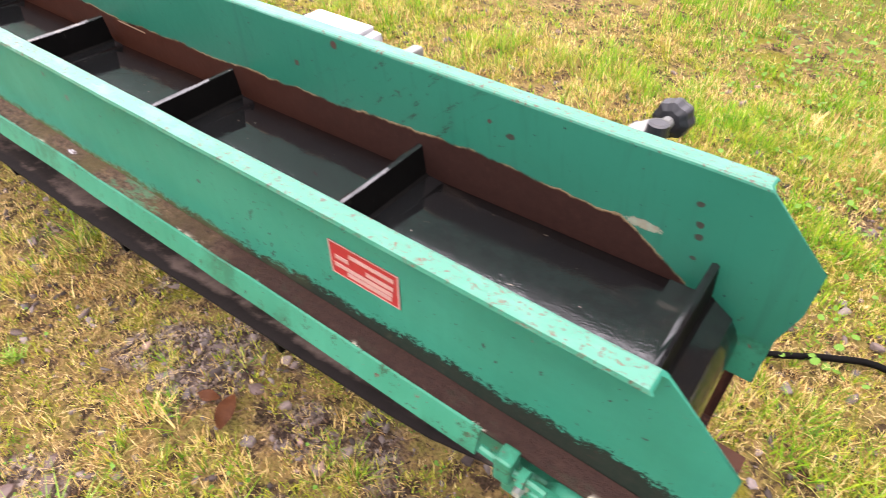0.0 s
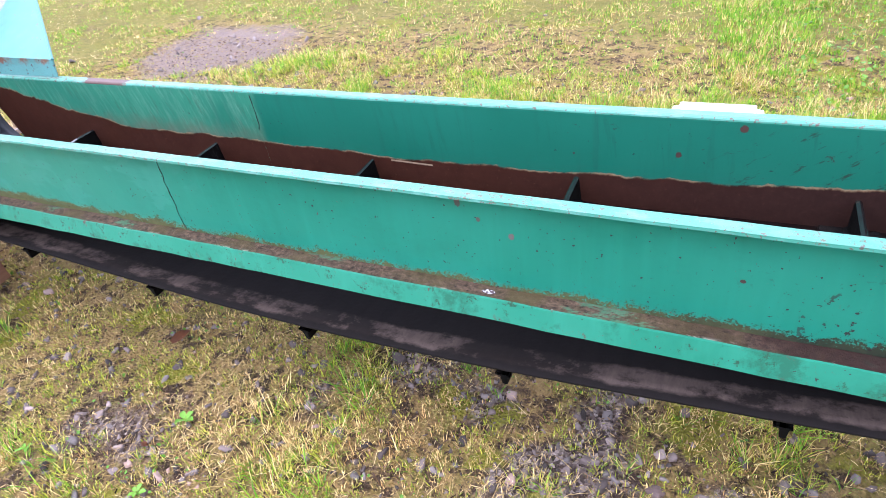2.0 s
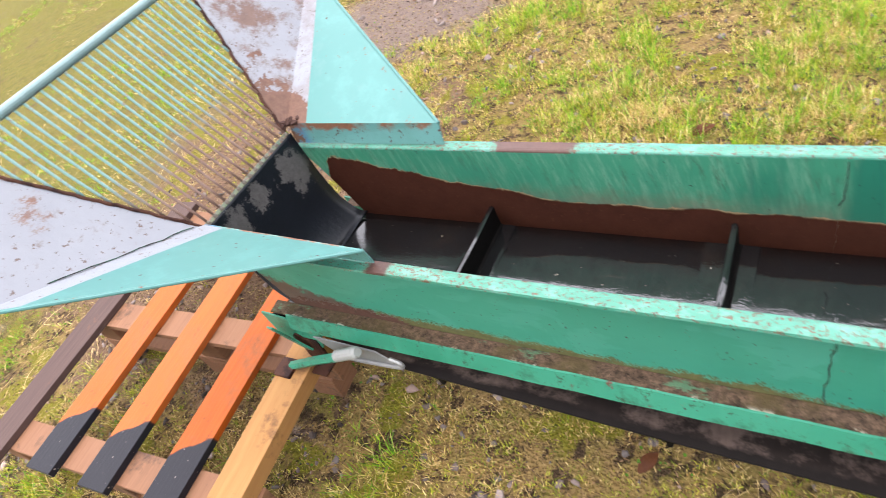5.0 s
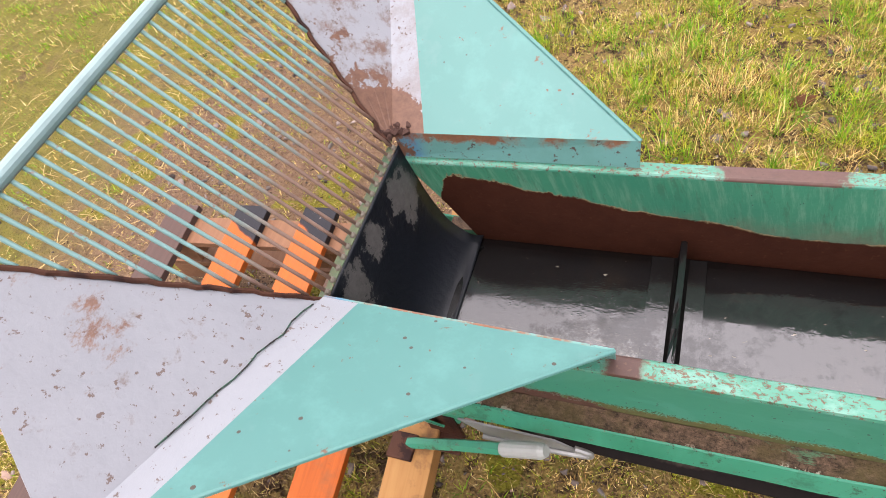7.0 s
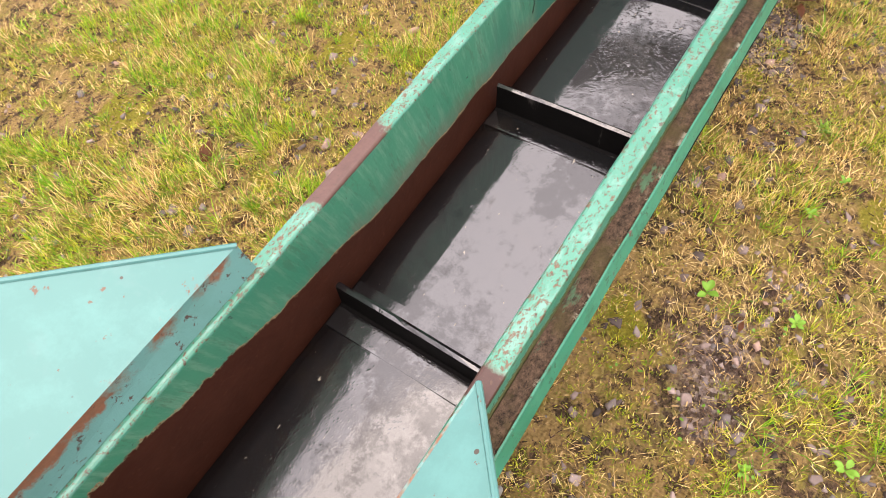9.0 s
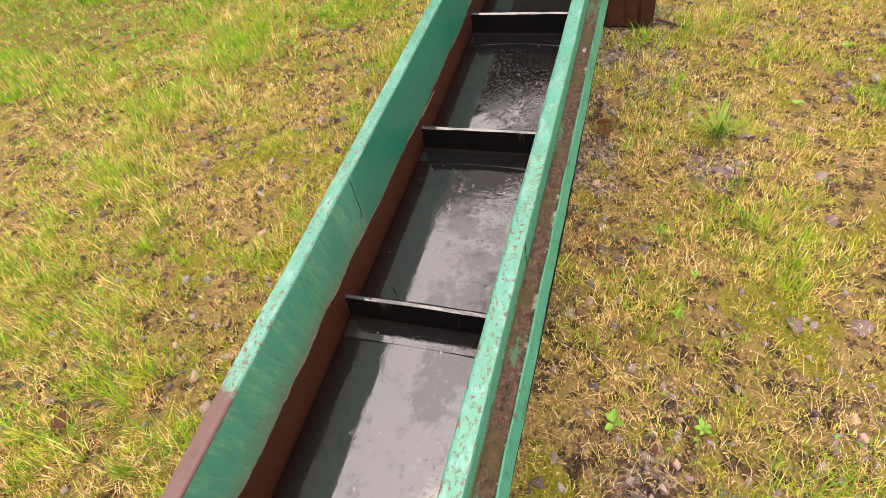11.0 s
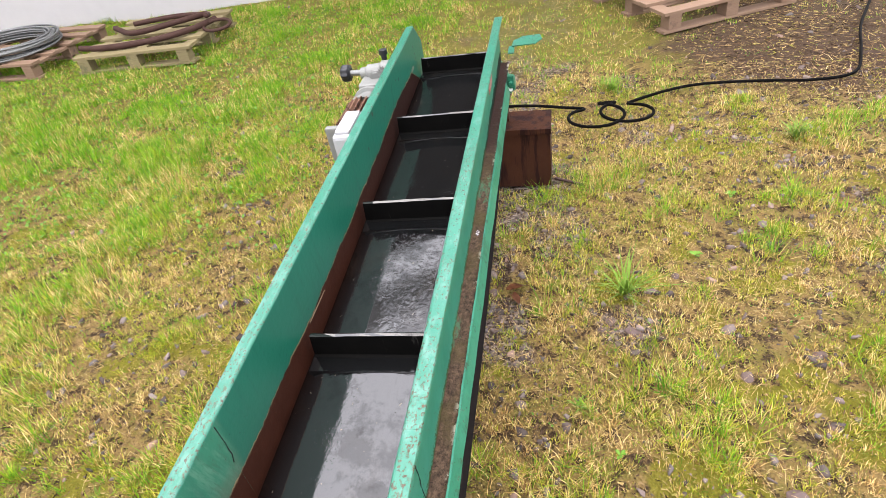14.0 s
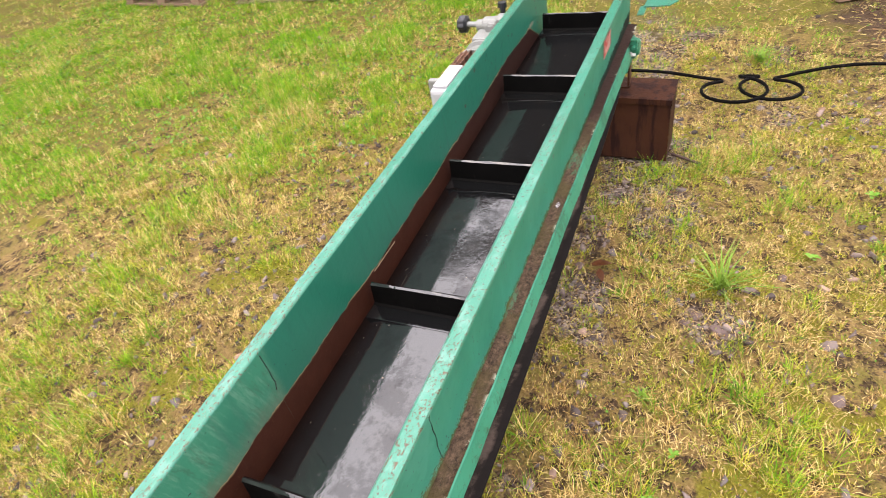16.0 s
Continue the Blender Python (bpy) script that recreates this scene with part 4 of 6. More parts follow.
def side(far):
    s, o = (1, WIDE) if far else (-1, 0.0)
    t = 0.003
    arc = [(0.007 - 0.007 * math.cos(a), -0.007 + 0.007 * math.sin(a)) for a in (0, 0.5, 1.0, 1.57)]
    w = 0.027 if far else 0.032
    up = [-0.245, -0.20, -0.17, -0.13, -0.095, -0.05]
    top = [(0.0, z) for z in up] + arc + [(w, 0.0), (w + 0.0015, -0.005), (w - 0.0015, -0.005), (w - 0.002, -t)] + [(0.0085, -t), (t + 0.001, -0.0085)] + [(t, z) for z in up[::-1]]
    slots = [1] * 6 + [2] * 7 + [0] * 9
    prof = [(o + s * y, z) for y, z in top]
    for name, a, b, seed in (("side_panel", lambda z: tail_end(z), lambda z: -0.0001, 2), ("side_panel", lambda z: 0.0001, head_end, 3)):
        bm = bmesh.new()
        profile_run(bm, prof, STEPS[::2], a, b, slots, 0.0006, seed + (10 if far else 0))
        part(name, bm, [M_GREEN, M_INNER, M_FLANGE], conveyor)
    # cracked seam
    rng = random.Random(5)
    for yy in (o - s * 0.0008, o + s * (t + 0.0008)):
        pts = [(rng.uniform(-0.0035, 0.0035), yy, -0.012 - 0.0165 * i) for i in range(13 if yy * s > o * s else 7)]
        bm = bmesh.new()
        swept(bm, pts, 0.0011, 6)
        part("weld_seam", bm, M_SEAM, conveyor, "dark cracked weld seam")
    # ledge outside and its turned-down lip
    led = [(o + s * (t + 0.001), -0.2125), (o + s * 0.038, -0.2155), (o + s * 0.0385, -0.2185), (o + s * (t + 0.001), -0.2155)]
    bm = bmesh.new()
    profile_run(bm, led, STEPS, lambda z: XT + 0.055, lambda z: XH + 0.06, None, 0.0007, 21)
    part("ledge", bm, M_LEDGE, conveyor, "rust-brown ledge with dirt and flaking paint")
    lip = [(o + s * 0.0382, -0.2118), (o + s * 0.0420, -0.2124), (o + s * 0.0530, -0.2535), (o + s * 0.0500, -0.2545), (o + s * 0.0388, -0.2165)]
    bm = bmesh.new()
    profile_run(bm, lip, STEPS, lambda z: XT + 0.110, lambda z: XH - 0.16, None, 0.0009, 31)
    part("lip", bm, M_LIP, conveyor, "chipped green edge strip")


M_SEAM = weld_crack("weld")
side(False)
side(True)


def belt_path():
    """The belt's line in the x-z plane, top run first, then round the head drum and back, sagging."""
    r = 0.075
    pts = [(-1.12 + i * 3.0 / 60, belt_z(-1.12 + i * 3.0 / 60)) for i in range(61)]
    for i in range(1, 13):
        a = math.pi / 2 - math.pi * i / 12
        pts.append((1.90 + r * math.cos(a), BELT + RISE - r + r * math.sin(a)))
    for i in range(1, 41):
        f = i / 41
        x = 1.90 - 3.02 * f
        pts.append((x, BELT - 2 * r + RISE * (1 - f) - 0.085 * math.sin(math.pi * f) ** 1.4))
    for i in range(0, 12):
        a = -math.pi / 2 - math.pi * i / 12
        pts.append((-1.12 + r * math.cos(a), BELT - r + r * math.sin(a)))
    return pts


def build_belt():
    pts = belt_path()
    bm = bmesh.new()
    n, t = len(pts), 0.006
    cols = [0.005 + (WIDE - 0.010) * j / 8 for j in range(9)]
    outer, inner = [], []
    for i in range(n):
        (xa, za), (xb, zb) = pts[i - 1], pts[(i + 1) % n]
        d = math.hypot(xb - xa, zb - za)
        nx, nz = -(zb - za) / d, (xb - xa) / d
        x, z = pts[i]
        sagging = z < BELT - 0.075
        # the belt is wider than the trough, which hides its edges on the upper run
        out = 1 + 0.235 * min(1, 4 * max(0.0, math.sin(math.pi * (1.90 - x) / 3.02))) if sagging else 1
        rows = []
        for lay in (0.0, -t):
            rows.append([bm.verts.new((x + nx * lay, WIDE / 2 + (y - WIDE / 2) * out, z + nz * lay - (-0.007 * (math.sin(math.pi * (y / WIDE)) - 0.6) if not sagging else -0.030 * (2 * y / WIDE - 1) ** 2 + 0.01))) for y in cols])
        outer.append(rows[0])
        inner.append(rows[1])
    for i in range(n):
        k = (i + 1) % n
        for j in range(8):
            bm.faces.new((outer[i][j], outer[i][j + 1], outer[k][j + 1], outer[k][j])).material_index = 0
            bm.faces.new((inner[i][j], inner[k][j], inner[k][j + 1], inner[i][j + 1])).material_index = 1
        for j in (0, 8):
            bm.faces.new((outer[i][j], outer[k][j], inner[k][j], inner[i][j])).material_index = 1
    return smooth(part("belt", bm, [M_BELT, M_WORN], conveyor, "wet black rubber belt"))


belt = build_belt()


def cleat(x, z, down, parent):
    def over(px):
        """How far the base strip bends down over the head drum."""
        d = max(0.0, px - 1.90)
        return 0.0 if down else 0.079 - math.sqrt(0.079 ** 2 - min(d, 0.075) ** 2)
    bm = bmesh.new()
    s = -1 if down else 1
    rng = random.Random(int(x * 100))
    prof = [(-0.052, -0.004), (-0.050, 0.0035), (-0.010, 0.0040), (-0.004, 0.008), (-0.0030, 0.066), (0.0030, 0.0690), (0.0080, 0.066), (0.011, 0.008), (0.017, 0.0045), (0.048, 0.0035), (0.050, -0.004)]
    if down:
        prof = [(px * (0.3 if abs(px) > 0.02 else 1.0), pz * 0.46) for px, pz in prof]
    inset = -0.018 if down else 0.012
    cols = [inset + (WIDE - 2 * inset) * i / 10 for i in range(11)]
    rings = [[bm.verts.new((x + px + (0.002 * math.sin(9 * y + x) if pz > 0.02 else 0), y + (0.004 if pz > 0.02 else 0) * (1 if y < 0.1 else -1 if y > 0.25 else 0), z - over(x + px) + s * (pz + (rng.uniform(-0.0008, 0.0008) if pz > 0.02 else 0)))) for px, pz in prof] for y in cols]
    for a, b in zip(rings, rings[1:]):
        for j in range(len(prof) - 1):
            bm.faces.new((a[j], a[j + 1], b[j + 1], b[j])).material_index = 0 if j in (2, 3, 6, 7) else 1
    bm.faces.new(rings[0])
    bm.faces.new(rings[-1])
    part("cleat", bm, [M_CLEAT, M_BELT], parent)


for i in range(6):
    cleat(-0.688 + 0.519 * i, belt_z(-0.688 + 0.519 * i), False, conveyor)
for i in range(5):
    xx = -0.76 + 0.519 * i
    f = (1.90 - xx) / 3.02
    cleat(xx, BELT - 0.150 + RISE * (1 - f) - 0.085 * math.sin(math.pi * f) ** 1.4 - 0.014, True, conveyor)

for x, dz in ((-1.12, 0.0), (1.90, RISE)):
    bm = bmesh.new()
    tube(bm, (x, 0.006, BELT + dz - 0.075), (x, WIDE - 0.006, BELT + dz - 0.075), 0.067, None, 24)
    tube(bm, (x, -0.05, BELT + dz - 0.075), (x, WIDE + 0.05, BELT + dz - 0.075), 0.014, None, 12)
    smooth(part("drum", bm, M_RUST, conveyor, "rusty steel belt drum"), False)
bm = bmesh.new()
box(bm, (-1.04, 0.004, BELT - 0.016), (1.82, WIDE - 0.004, BELT - 0.008))
part("slide_bed", bm, M_RUST, conveyor, "rusty steel plate under the belt")

# head plates below the rails, with the drum's bearings and the rusty struts
for far in (False, True):
    s, o = (1, WIDE) if far else (-1, 0.0)
    bm = bmesh.new()
    box(bm, (1.74, min(o + s * 0.004, o + s * 0.008), -0.335), (2.015, max(o + s * 0.004, o + s * 0.008), -0.216))
    part("head_plate", bm, M_LIP, conveyor)
    bm = bmesh.new()
    box(bm, (1.80, min(o + s * 0.01, o + s * 0.034), -0.335), (1.985, max(o + s * 0.01, o + s * 0.034), -0.255), None, 0, 0.006)
    lathe(bm, (1.90, o + s * 0.03, BELT + RISE - 0.075), (0, s, 0), [(0.0, 0.043), (0.018, 0.040), (0.026, 0.030), (0.034, 0.026), (0.036, 0.017)], 20)
    bearing = smooth(part("bearing_housing", bm, M_LIP, conveyor, "green cast bearing housing"), False)
    for dx in (-0.065, 0.065):
        bm = bmesh.new()
        lathe(bm, (1.90 + dx, o + s * 0.034, BELT + RISE - 0.075), (0, s, 0), [(0.0, 0.012), (0.009, 0.012), (0.010, 0.007), (0.024, 0.006)], 6)
        part("bolt", bm, M_ZINC_BOLT, bearing, "shiny bolt head")
    bm = bmesh.new()
    box(bm, (1.945, min(o + s * 0.012, o + s * 0.02), -0.470), (1.99, max(o + s * 0.012, o + s * 0.02), -0.33))
    box(bm, (1.945, min(o - s * 0.02, o + s * 0.02), -0.470), (1.99, max(o - s * 0.02, o + s * 0.02), -0.464))
    part("strut", bm, M_RUST, conveyor, "rust-brown steel strut")
# tensioner lug and guard tab at the head
bm = bmesh.new()
box(bm, (1.805, -0.068, -0.245), (1.828, -0.042, -0.200), None, 0, 0.004)
box(bm, (1.850, -0.066, -0.262), (1.905, -0.044, -0.232), None, 0, 0.008)
tube(bm, (1.78, -0.056, -0.222), (1.87, -0.056, -0.230), 0.006, None, 8)
lathe(bm, (1.835, -0.056, -0.226), (1, 0, 0), [(0.0, 0.013), (0.011, 0.013)], 6)
part("tensioner_lug", bm, M_LIP, conveyor, "small green belt tensioner lug")
bm = bmesh.new()
c = [(2.06, -0.050, -0.176), (2.125, -0.055, -0.176), (2.150, -0.095, -0.170), (2.140, -0.170, -0.164), (2.085, -0.180, -0.164), (2.045, -0.15, -0.168)]
lo, hi = [bm.verts.new(v) for v in c], [bm.verts.new((x, y, z + 0.004)) for x, y, z in c]
bm.faces.new(hi)
bm.faces.new(lo[::-1])
for i in range(6):
    bm.faces.new((lo[i], lo[(i + 1) % 6], hi[(i + 1) % 6], hi[i]))
box(bm, (1.99, -0.062, -0.180), (2.075, -0.036, -0.1765))
part("guard_tab", bm, M_FLANGE, conveyor, "loose bright green sheet tab")

# red warning label with unreadable lines
bm = bmesh.new()
box(bm, (1.497, -0.0042, -0.132), (1.617, -0.0034, -0.074))
sticker = part("label_plate", bm, M_RED, conveyor, "small red label with pale text bars")
for a, b, z in ((0.036, 0.112, -0.087), (0.010, 0.034, -0.099), (0.064, 0.110, -0.102), (0.008, 0.108, -0.113), (0.030, 0.106, -0.122)):
    bm = bmesh.new()
    box(bm, (1.497 + a, -0.0047, z - 0.0036), (1.497 + b, -0.0040, z + 0.0036))
    part("text_bar", bm, M_LABEL, sticker, "pale pink text bar")
for x0, x1, z0, z1 in ((1.497, 1.617, -0.0755, -0.074), (1.497, 1.617, -0.132, -0.1305), (1.497, 1.4995, -0.1305, -0.0755), (1.6145, 1.617, -0.1305, -0.0755)):
    bm = bmesh.new()
    box(bm, (x0, -0.0047, z0), (x1, -0.0040, z1))
    part("border", bm, M_LABEL, sticker, "pale pink border line")

# ---- the hopper at the tail ----
TF, AF, BF, GF, LF = Vector((-0.767, 0.356, 0.055)), Vector((-1.31, 0.775, 0.275)), Vector((-1.212, 0.349, 0.062)), Vector((-1.472, 0.500, 0.402)), Vector((-1.216, 0.328, 0.050))
TN, AN, BN, GN, LN = Vector((-0.756, -0.020, 0.048)), Vector((-1.235, -0.430, 0.258)), Vector((-1.205, -0.010, 0.056)), Vector((-1.472, -0.215, 0.402)), Vector((-1.205, -0.012, 0.050))
for far, T, A, B, G, L in ((True, TF, AF, BF, GF, LF), (False, TN, AN, BN, GN, LN)):
    flip = 1 if far else -1
    o = WIDE + 0.014 if far else -0.014
    P = B.lerp(T, 0.14)
    Q = A.lerp(T, 0.10)

    def plate(corners, m, name, label=""):
        bm = bmesh.new()
        sheet(bm, corners if far else corners[::-1], 0.003)
        r = bmesh.ops.subdivide_edges(bm, edges=bm.edges[:], cuts=3, use_grid_fill=True)
        return part(name, bm, m, conveyor, label)

    plate([P, T, Q], M_PALE, "wing_plate", "pale turquoise flared hopper sheet")
    plate([B, P, Q, A], M_WHITE_PRIMER, "fold_strip", "whitish primer strip along the fold")
    plate([L, B, A, G], M_PRIMER, "corner_plate", "grey primed hopper sheet with rust")
    # strip that bolts the wing to the rail
    bm = bmesh.new()
    sheet(bm, [(-1.212, o - 0.004 * flip, 0.003), (T.x, o - 0.003 * flip, 0.003), (T.x, T.y, T.z), (B.x, B.y, B.z)], 0.003)
    part("base_strip", bm, M_STRIP, conveyor, "blue-green strip with rust along its top")
    bm = bmesh.new()
    swept(bm, [T, T.lerp(A, 0.5) + Vector((0, 0, -0.001)), A], 0.0042, 8)
    part("rolled_edge", bm, M_PALE, conveyor)
    bm = bmesh.new()
    rng = random.Random(4)
    swept(bm, [L.lerp(G, i / 30) + Vector((rng.uniform(-0.002, 0.002), rng.uniform(-0.002, 0.002), 0.002)) for i in range(31)], 0.0042, 6)
    part("weld_bead", bm, M_RUST, conveyor, "rusty weld bead")

bm = bmesh.new()
rng = random.Random(9)
line = [BN.lerp(AN, 0.05 + 0.055 * i) + Vector((rng.uniform(-0.004, 0.004), rng.uniform(-0.003, 0.003), 0.0035)) for i in range(13)]
swept(bm, line, 0.0012, 5)
part("weld_seam", bm, M_SEAM, conveyor, "dark cracked seam between two hopper sheets")

# rust scale and dirt heaped in the far inner corner
bm = bmesh.new()
rng = random.Random(21)
for i in range(26):
    at = Vector((-1.222 + rng.gauss(0, 0.018), 0.352 + rng.gauss(0, 0.010), 0.062 + rng.uniform(-0.004, 0.006)))
    m = Matrix.Translation(at) @ Matrix.Rotation(rng.uniform(0, 3), 4, "Z") @ Matrix.Rotation(rng.uniform(-0.6, 0.6), 4, "X")
    s = rng.uniform(0.004, 0.010)
    r = bmesh.ops.create_icosphere(bm, subdivisions=1, radius=s, matrix=m)
    for v in r["verts"]:
        v.co += Vector((rng.uniform(-1, 1), rng.uniform(-1, 1), rng.uniform(-1.2, 0.4))) * s * 0.35
heap = part("rust_scale", bm, M_SCALE, conveyor, "crumbly heap of rust scale and dirt")
heap["kind"] = "stuff"

# the grid of bars behind the trough
ROOT, CREST = Vector((-1.210, 0, 0.050)), Vector((-1.472, 0, 0.402))
bm = bmesh.new()
tube(bm, (-1.472, GN.y - 0.006, 0.404), (-1.472, GF.y + 0.006, 0.404), 0.0115, None, 14)
grid = smooth(part("grid_top_rail", bm, M_RAIL, conveyor, "pale turquoise tube rail of the grid"), False)
bm = bmesh.new()
box(bm, (-1.2215, LN.y, 0.020), (-1.203, LF.y, 0.046), None, 0, 0.002)
part("grid_foot_rail", bm, M_FOOT, conveyor, "mossy green foot rail of the grid")
step, y, rng = 0.0228, GN.y + 0.016, random.Random(8)
while y < GF.y - 0.008:
    s0 = 0.0
    if y < LN.y + 0.008:
        s0 = (LN.y - y) / (LN.y - GN.y) + 0.02
    elif y > LF.y - 0.008:
        s0 = (y - LF.y) / (GF.y - LF.y) + 0.02
    a, b = ROOT.lerp(CREST, max(0.0, s0)), CREST
    mid = a.lerp(b, 0.5) + Vector((rng.uniform(-0.002, 0.002), rng.uniform(-0.003, 0.003), -0.002))
    a, b = a + Vector((0, y, 0)), b + Vector((0, y, 0))
    mid.y += y
    bm = bmesh.new()
    swept(bm, curve_points([a, mid, b], 4), 0.0033, 7)
    smooth(part("bar", bm, M_BAR, conveyor))
    if s0 <= 0:
        bm = bmesh.new()
        lathe(bm, (a.x + 0.002, y, 0.047), (0, 0, 1), [(-0.002, 0.0062), (0.003, 0.005), (0.006, 0.002)], 7)
        part("weld_dot", bm, M_WELD, conveyor)
    y += step + rng.uniform(-0.0012, 0.0012)

# rubber flap between grid and belt
bm = bmesh.new()
line = curve_points([(-1.200, 0, 0.046), (-1.196, 0, 0.0), (-1.180, 0, -0.10), (-1.155, 0, -0.175), (-1.115, 0, -0.2195), (-1.085, 0, -0.2215)], 5)
cols = [0.002 + 0.331 * j / 10 for j in range(11)]
front = [[bm.verts.new((p.x + 0.003 * math.sin(3.1 * j + 0.2 * i) * (0.5 if i < 20 else 0), yy, p.z)) for j, yy in enumerate(cols)] for i, p in enumerate(line)]
back = [[bm.verts.new((p.x - 0.004, yy, p.z - 0.002)) for yy in cols] for p in line]
for i in range(len(line) - 1):
    for j in range(10):
        bm.faces.new((front[i][j], front[i][j + 1], front[i + 1][j + 1], front[i + 1][j]))
        bm.faces.new((back[i][j], back[i + 1][j], back[i + 1][j + 1], back[i][j + 1]))
    for j in (0, 10):
        bm.faces.new((front[i][j], front[i + 1][j], back[i + 1][j], back[i][j]))
for i in (0, len(line) - 1):
    for j in range(10):
        bm.faces.new((front[i][j], back[i][j], back[i][j + 1], front[i][j + 1]))
smooth(part("rubber_flap", bm, M_FLAP, conveyor, "black rubber flap with dried grey mud"))
# tail bearing plate, lever and wire loop on the outside
for far in (False, True):
    s, o = (1, WIDE) if far else (-1, 0.0)
    bm = bmesh.new()
    c = [(-1.195, -0.218), (-1.06, -0.235), (-1.03, -0.275), (-1.055, -0.330), (-1.125, -0.358), (-1.185, -0.325)]
    a = [bm.verts.new((x, o + s * 0.040, z)) for x, z in c]
    b = [bm.verts.new((x, o + s * 0.045, z)) for x, z in c]
    bm.faces.new(a)
    bm.faces.new(b[::-1])
    for i in range(6):
        bm.faces.new((a[i], a[(i + 1) % 6], b[(i + 1) % 6], b[i]))
    plate_ob = part("tail_plate", bm, M_LIP, conveyor, "green tail bearing plate")
    bm = bmesh.new()
    box(bm, (-1.130, min(o + s * 0.042, o + s * 0.085), -0.408), (-1.060, max(o + s * 0.042, o + s * 0.085), -0.402))
    box(bm, (-1.130, min(o + s * 0.042, o + s * 0.048), -0.408), (-1.060, max(o + s * 0.042, o + s * 0.048), -0.300))
    part("foot_bracket", bm, M_RUST, conveyor, "rusty angle foot resting on the pallet")
bm = bmesh.new()
sheet(bm, [(-1.165, -0.070, -0.235), (-1.140, -0.074, -0.228), (-1.085, -0.052, -0.335), (-1.110, -0.048, -0.345)], 0.005)
part("tail_bracket", bm, M_LIP, conveyor, "bent green bracket beside the tail roller")
bm = bmesh.new()
lathe(bm, (-1.150, -0.006, -0.275), (0, -1, 0), [(0.0, 0.048), (0.030, 0.048), (0.034, 0.040), (0.035, 0.020)], 20)
part("roller_end", bm, M_CLEAT, conveyor, "black end of the tail roller")
bm = bmesh.new()
box(bm, (-1.205, -0.125, -0.408), (-1.150, -0.070, -0.380), None, 0, 0.003)
part("lever_pivot", bm, M_RUST, conveyor, "dark rusty pivot block of the lever")
bm = bmesh.new()
swept(bm, [(-1.165, -0.088, -0.386), (-1.04, -0.088, -0.318), (-0.93, -0.090, -0.262)], 0.012, 6)
lever = part("lever", bm, M_LIP, conveyor, "chipped green lever bar")
bm = bmesh.new()
lathe(bm, (-0.945, -0.092, -0.262), (0.80, 0, 0.42), [(0.0, 0.012), (0.004, 0.0145), (0.085, 0.0145), (0.095, 0.010)], 14)
smooth(part("grip", bm, M_GRIP, lever, "dirty white plastic grip"), False)
bm = bmesh.new()
sheet(bm, [(-1.04, -0.054, -0.262), (-0.86, -0.054, -0.268), (-0.815, -0.052, -0.308), (-0.99, -0.054, -0.318)], 0.004)
part("catch_plate", bm, M_ZINC, conveyor, "galvanised catch plate")
bm = bmesh.new()
swept(bm, curve_points([(-1.00, -0.060, -0.322), (-0.90, -0.060, -0.318), (-0.81, -0.058, -0.312), (-0.800, -0.058, -0.296), (-0.825, -0.058, -0.285)], 6), 0.006, 8)
part("wire_loop", bm, M_ZINC, conveyor, "bent galvanised wire loop")

# ---- gear motor on the far side ----
bm = bmesh.new()
AX = Vector((0, 0.455, -0.150))
lathe(bm, (1.235, AX.y, AX.z), (1, 0, 0), [(0.0, 0.050), (0.006, 0.066), (0.050, 0.068), (0.060, 0.060), (0.225, 0.060)], 28)
for i in range(24):
    a = 2 * math.pi * i / 24
    q = Matrix.Translation((0, AX.y, AX.z)) @ Matrix.Rotation(a, 4, "X")
    box(bm, (1.30, -0.0025, 0.055), (1.452, 0.0025, 0.076), q)
motor = part("motor_body", bm, M_MOTOR, conveyor, "ribbed motor housing gone rusty")
bm = bmesh.new()
box(bm, (1.040, 0.370, -0.112), (1.214, 0.434, -0.020), None, 0, 0.012)
box(bm, (1.056, 0.378, -0.021), (1.198, 0.426, -0.010), None, 0, 0.005)
smooth(part("terminal_box", bm, M_WHITE, motor, "white plastic switch box"), False)
bm = bmesh.new()
box(bm, (1.212, 0.395, -0.20), (1.236, 0.525, -0.075), None, 0, 0.006)
part("end_shield", bm, M_CAST, motor, "grey cast end shield")
bm = bmesh.new()
lathe(bm, (1.455, AX.y, AX.z), (1, 0, 0), [(0.0, 0.072), (0.018, 0.072), (0.022, 0.060), (0.075, 0.058), (0.080, 0.070), (0.095, 0.070), (0.10, 0.045), (0.26, 0.042), (0.265, 0.03)], 24)
box(bm, (1.60, 0.40, -0.20), (1.745, 0.515, -0.098), None, 0, 0.014)
lathe(bm, (1.715, 0.375, -0.094), (0, 1, 0), [(0.0, 0.036), (0.012, 0.042), (0.060, 0.042), (0.066, 0.034), (0.120, 0.032), (0.126, 0.024), (0.150, 0.022)], 20)
lathe(bm, (1.685, 0.455, -0.094), (-1, 0, 0), [(0.0, 0.026), (0.016, 0.026), (0.018, 0.020), (0.026, 0.020), (0.0265, 0.010)], 6)
for dy in (0.39, 0.425):
    for dz in (-0.125, -0.063):
        lathe(bm, (1.675, dy, dz), (-1, 0, 0), [(0.0, 0.008), (0.007, 0.008), (0.008, 0.005)], 6)
gearbox = part("gearbox", bm, M_CAST, motor, "grey cast speed-control gearbox")
bm = bmesh.new()
tube(bm, (1.722, 0.52, -0.094), (1.728, 0.575, -0.094), 0.011, None, 12)
part("shaft", bm, M_ZINC, gearbox)
bm = bmesh.new()
n = 48
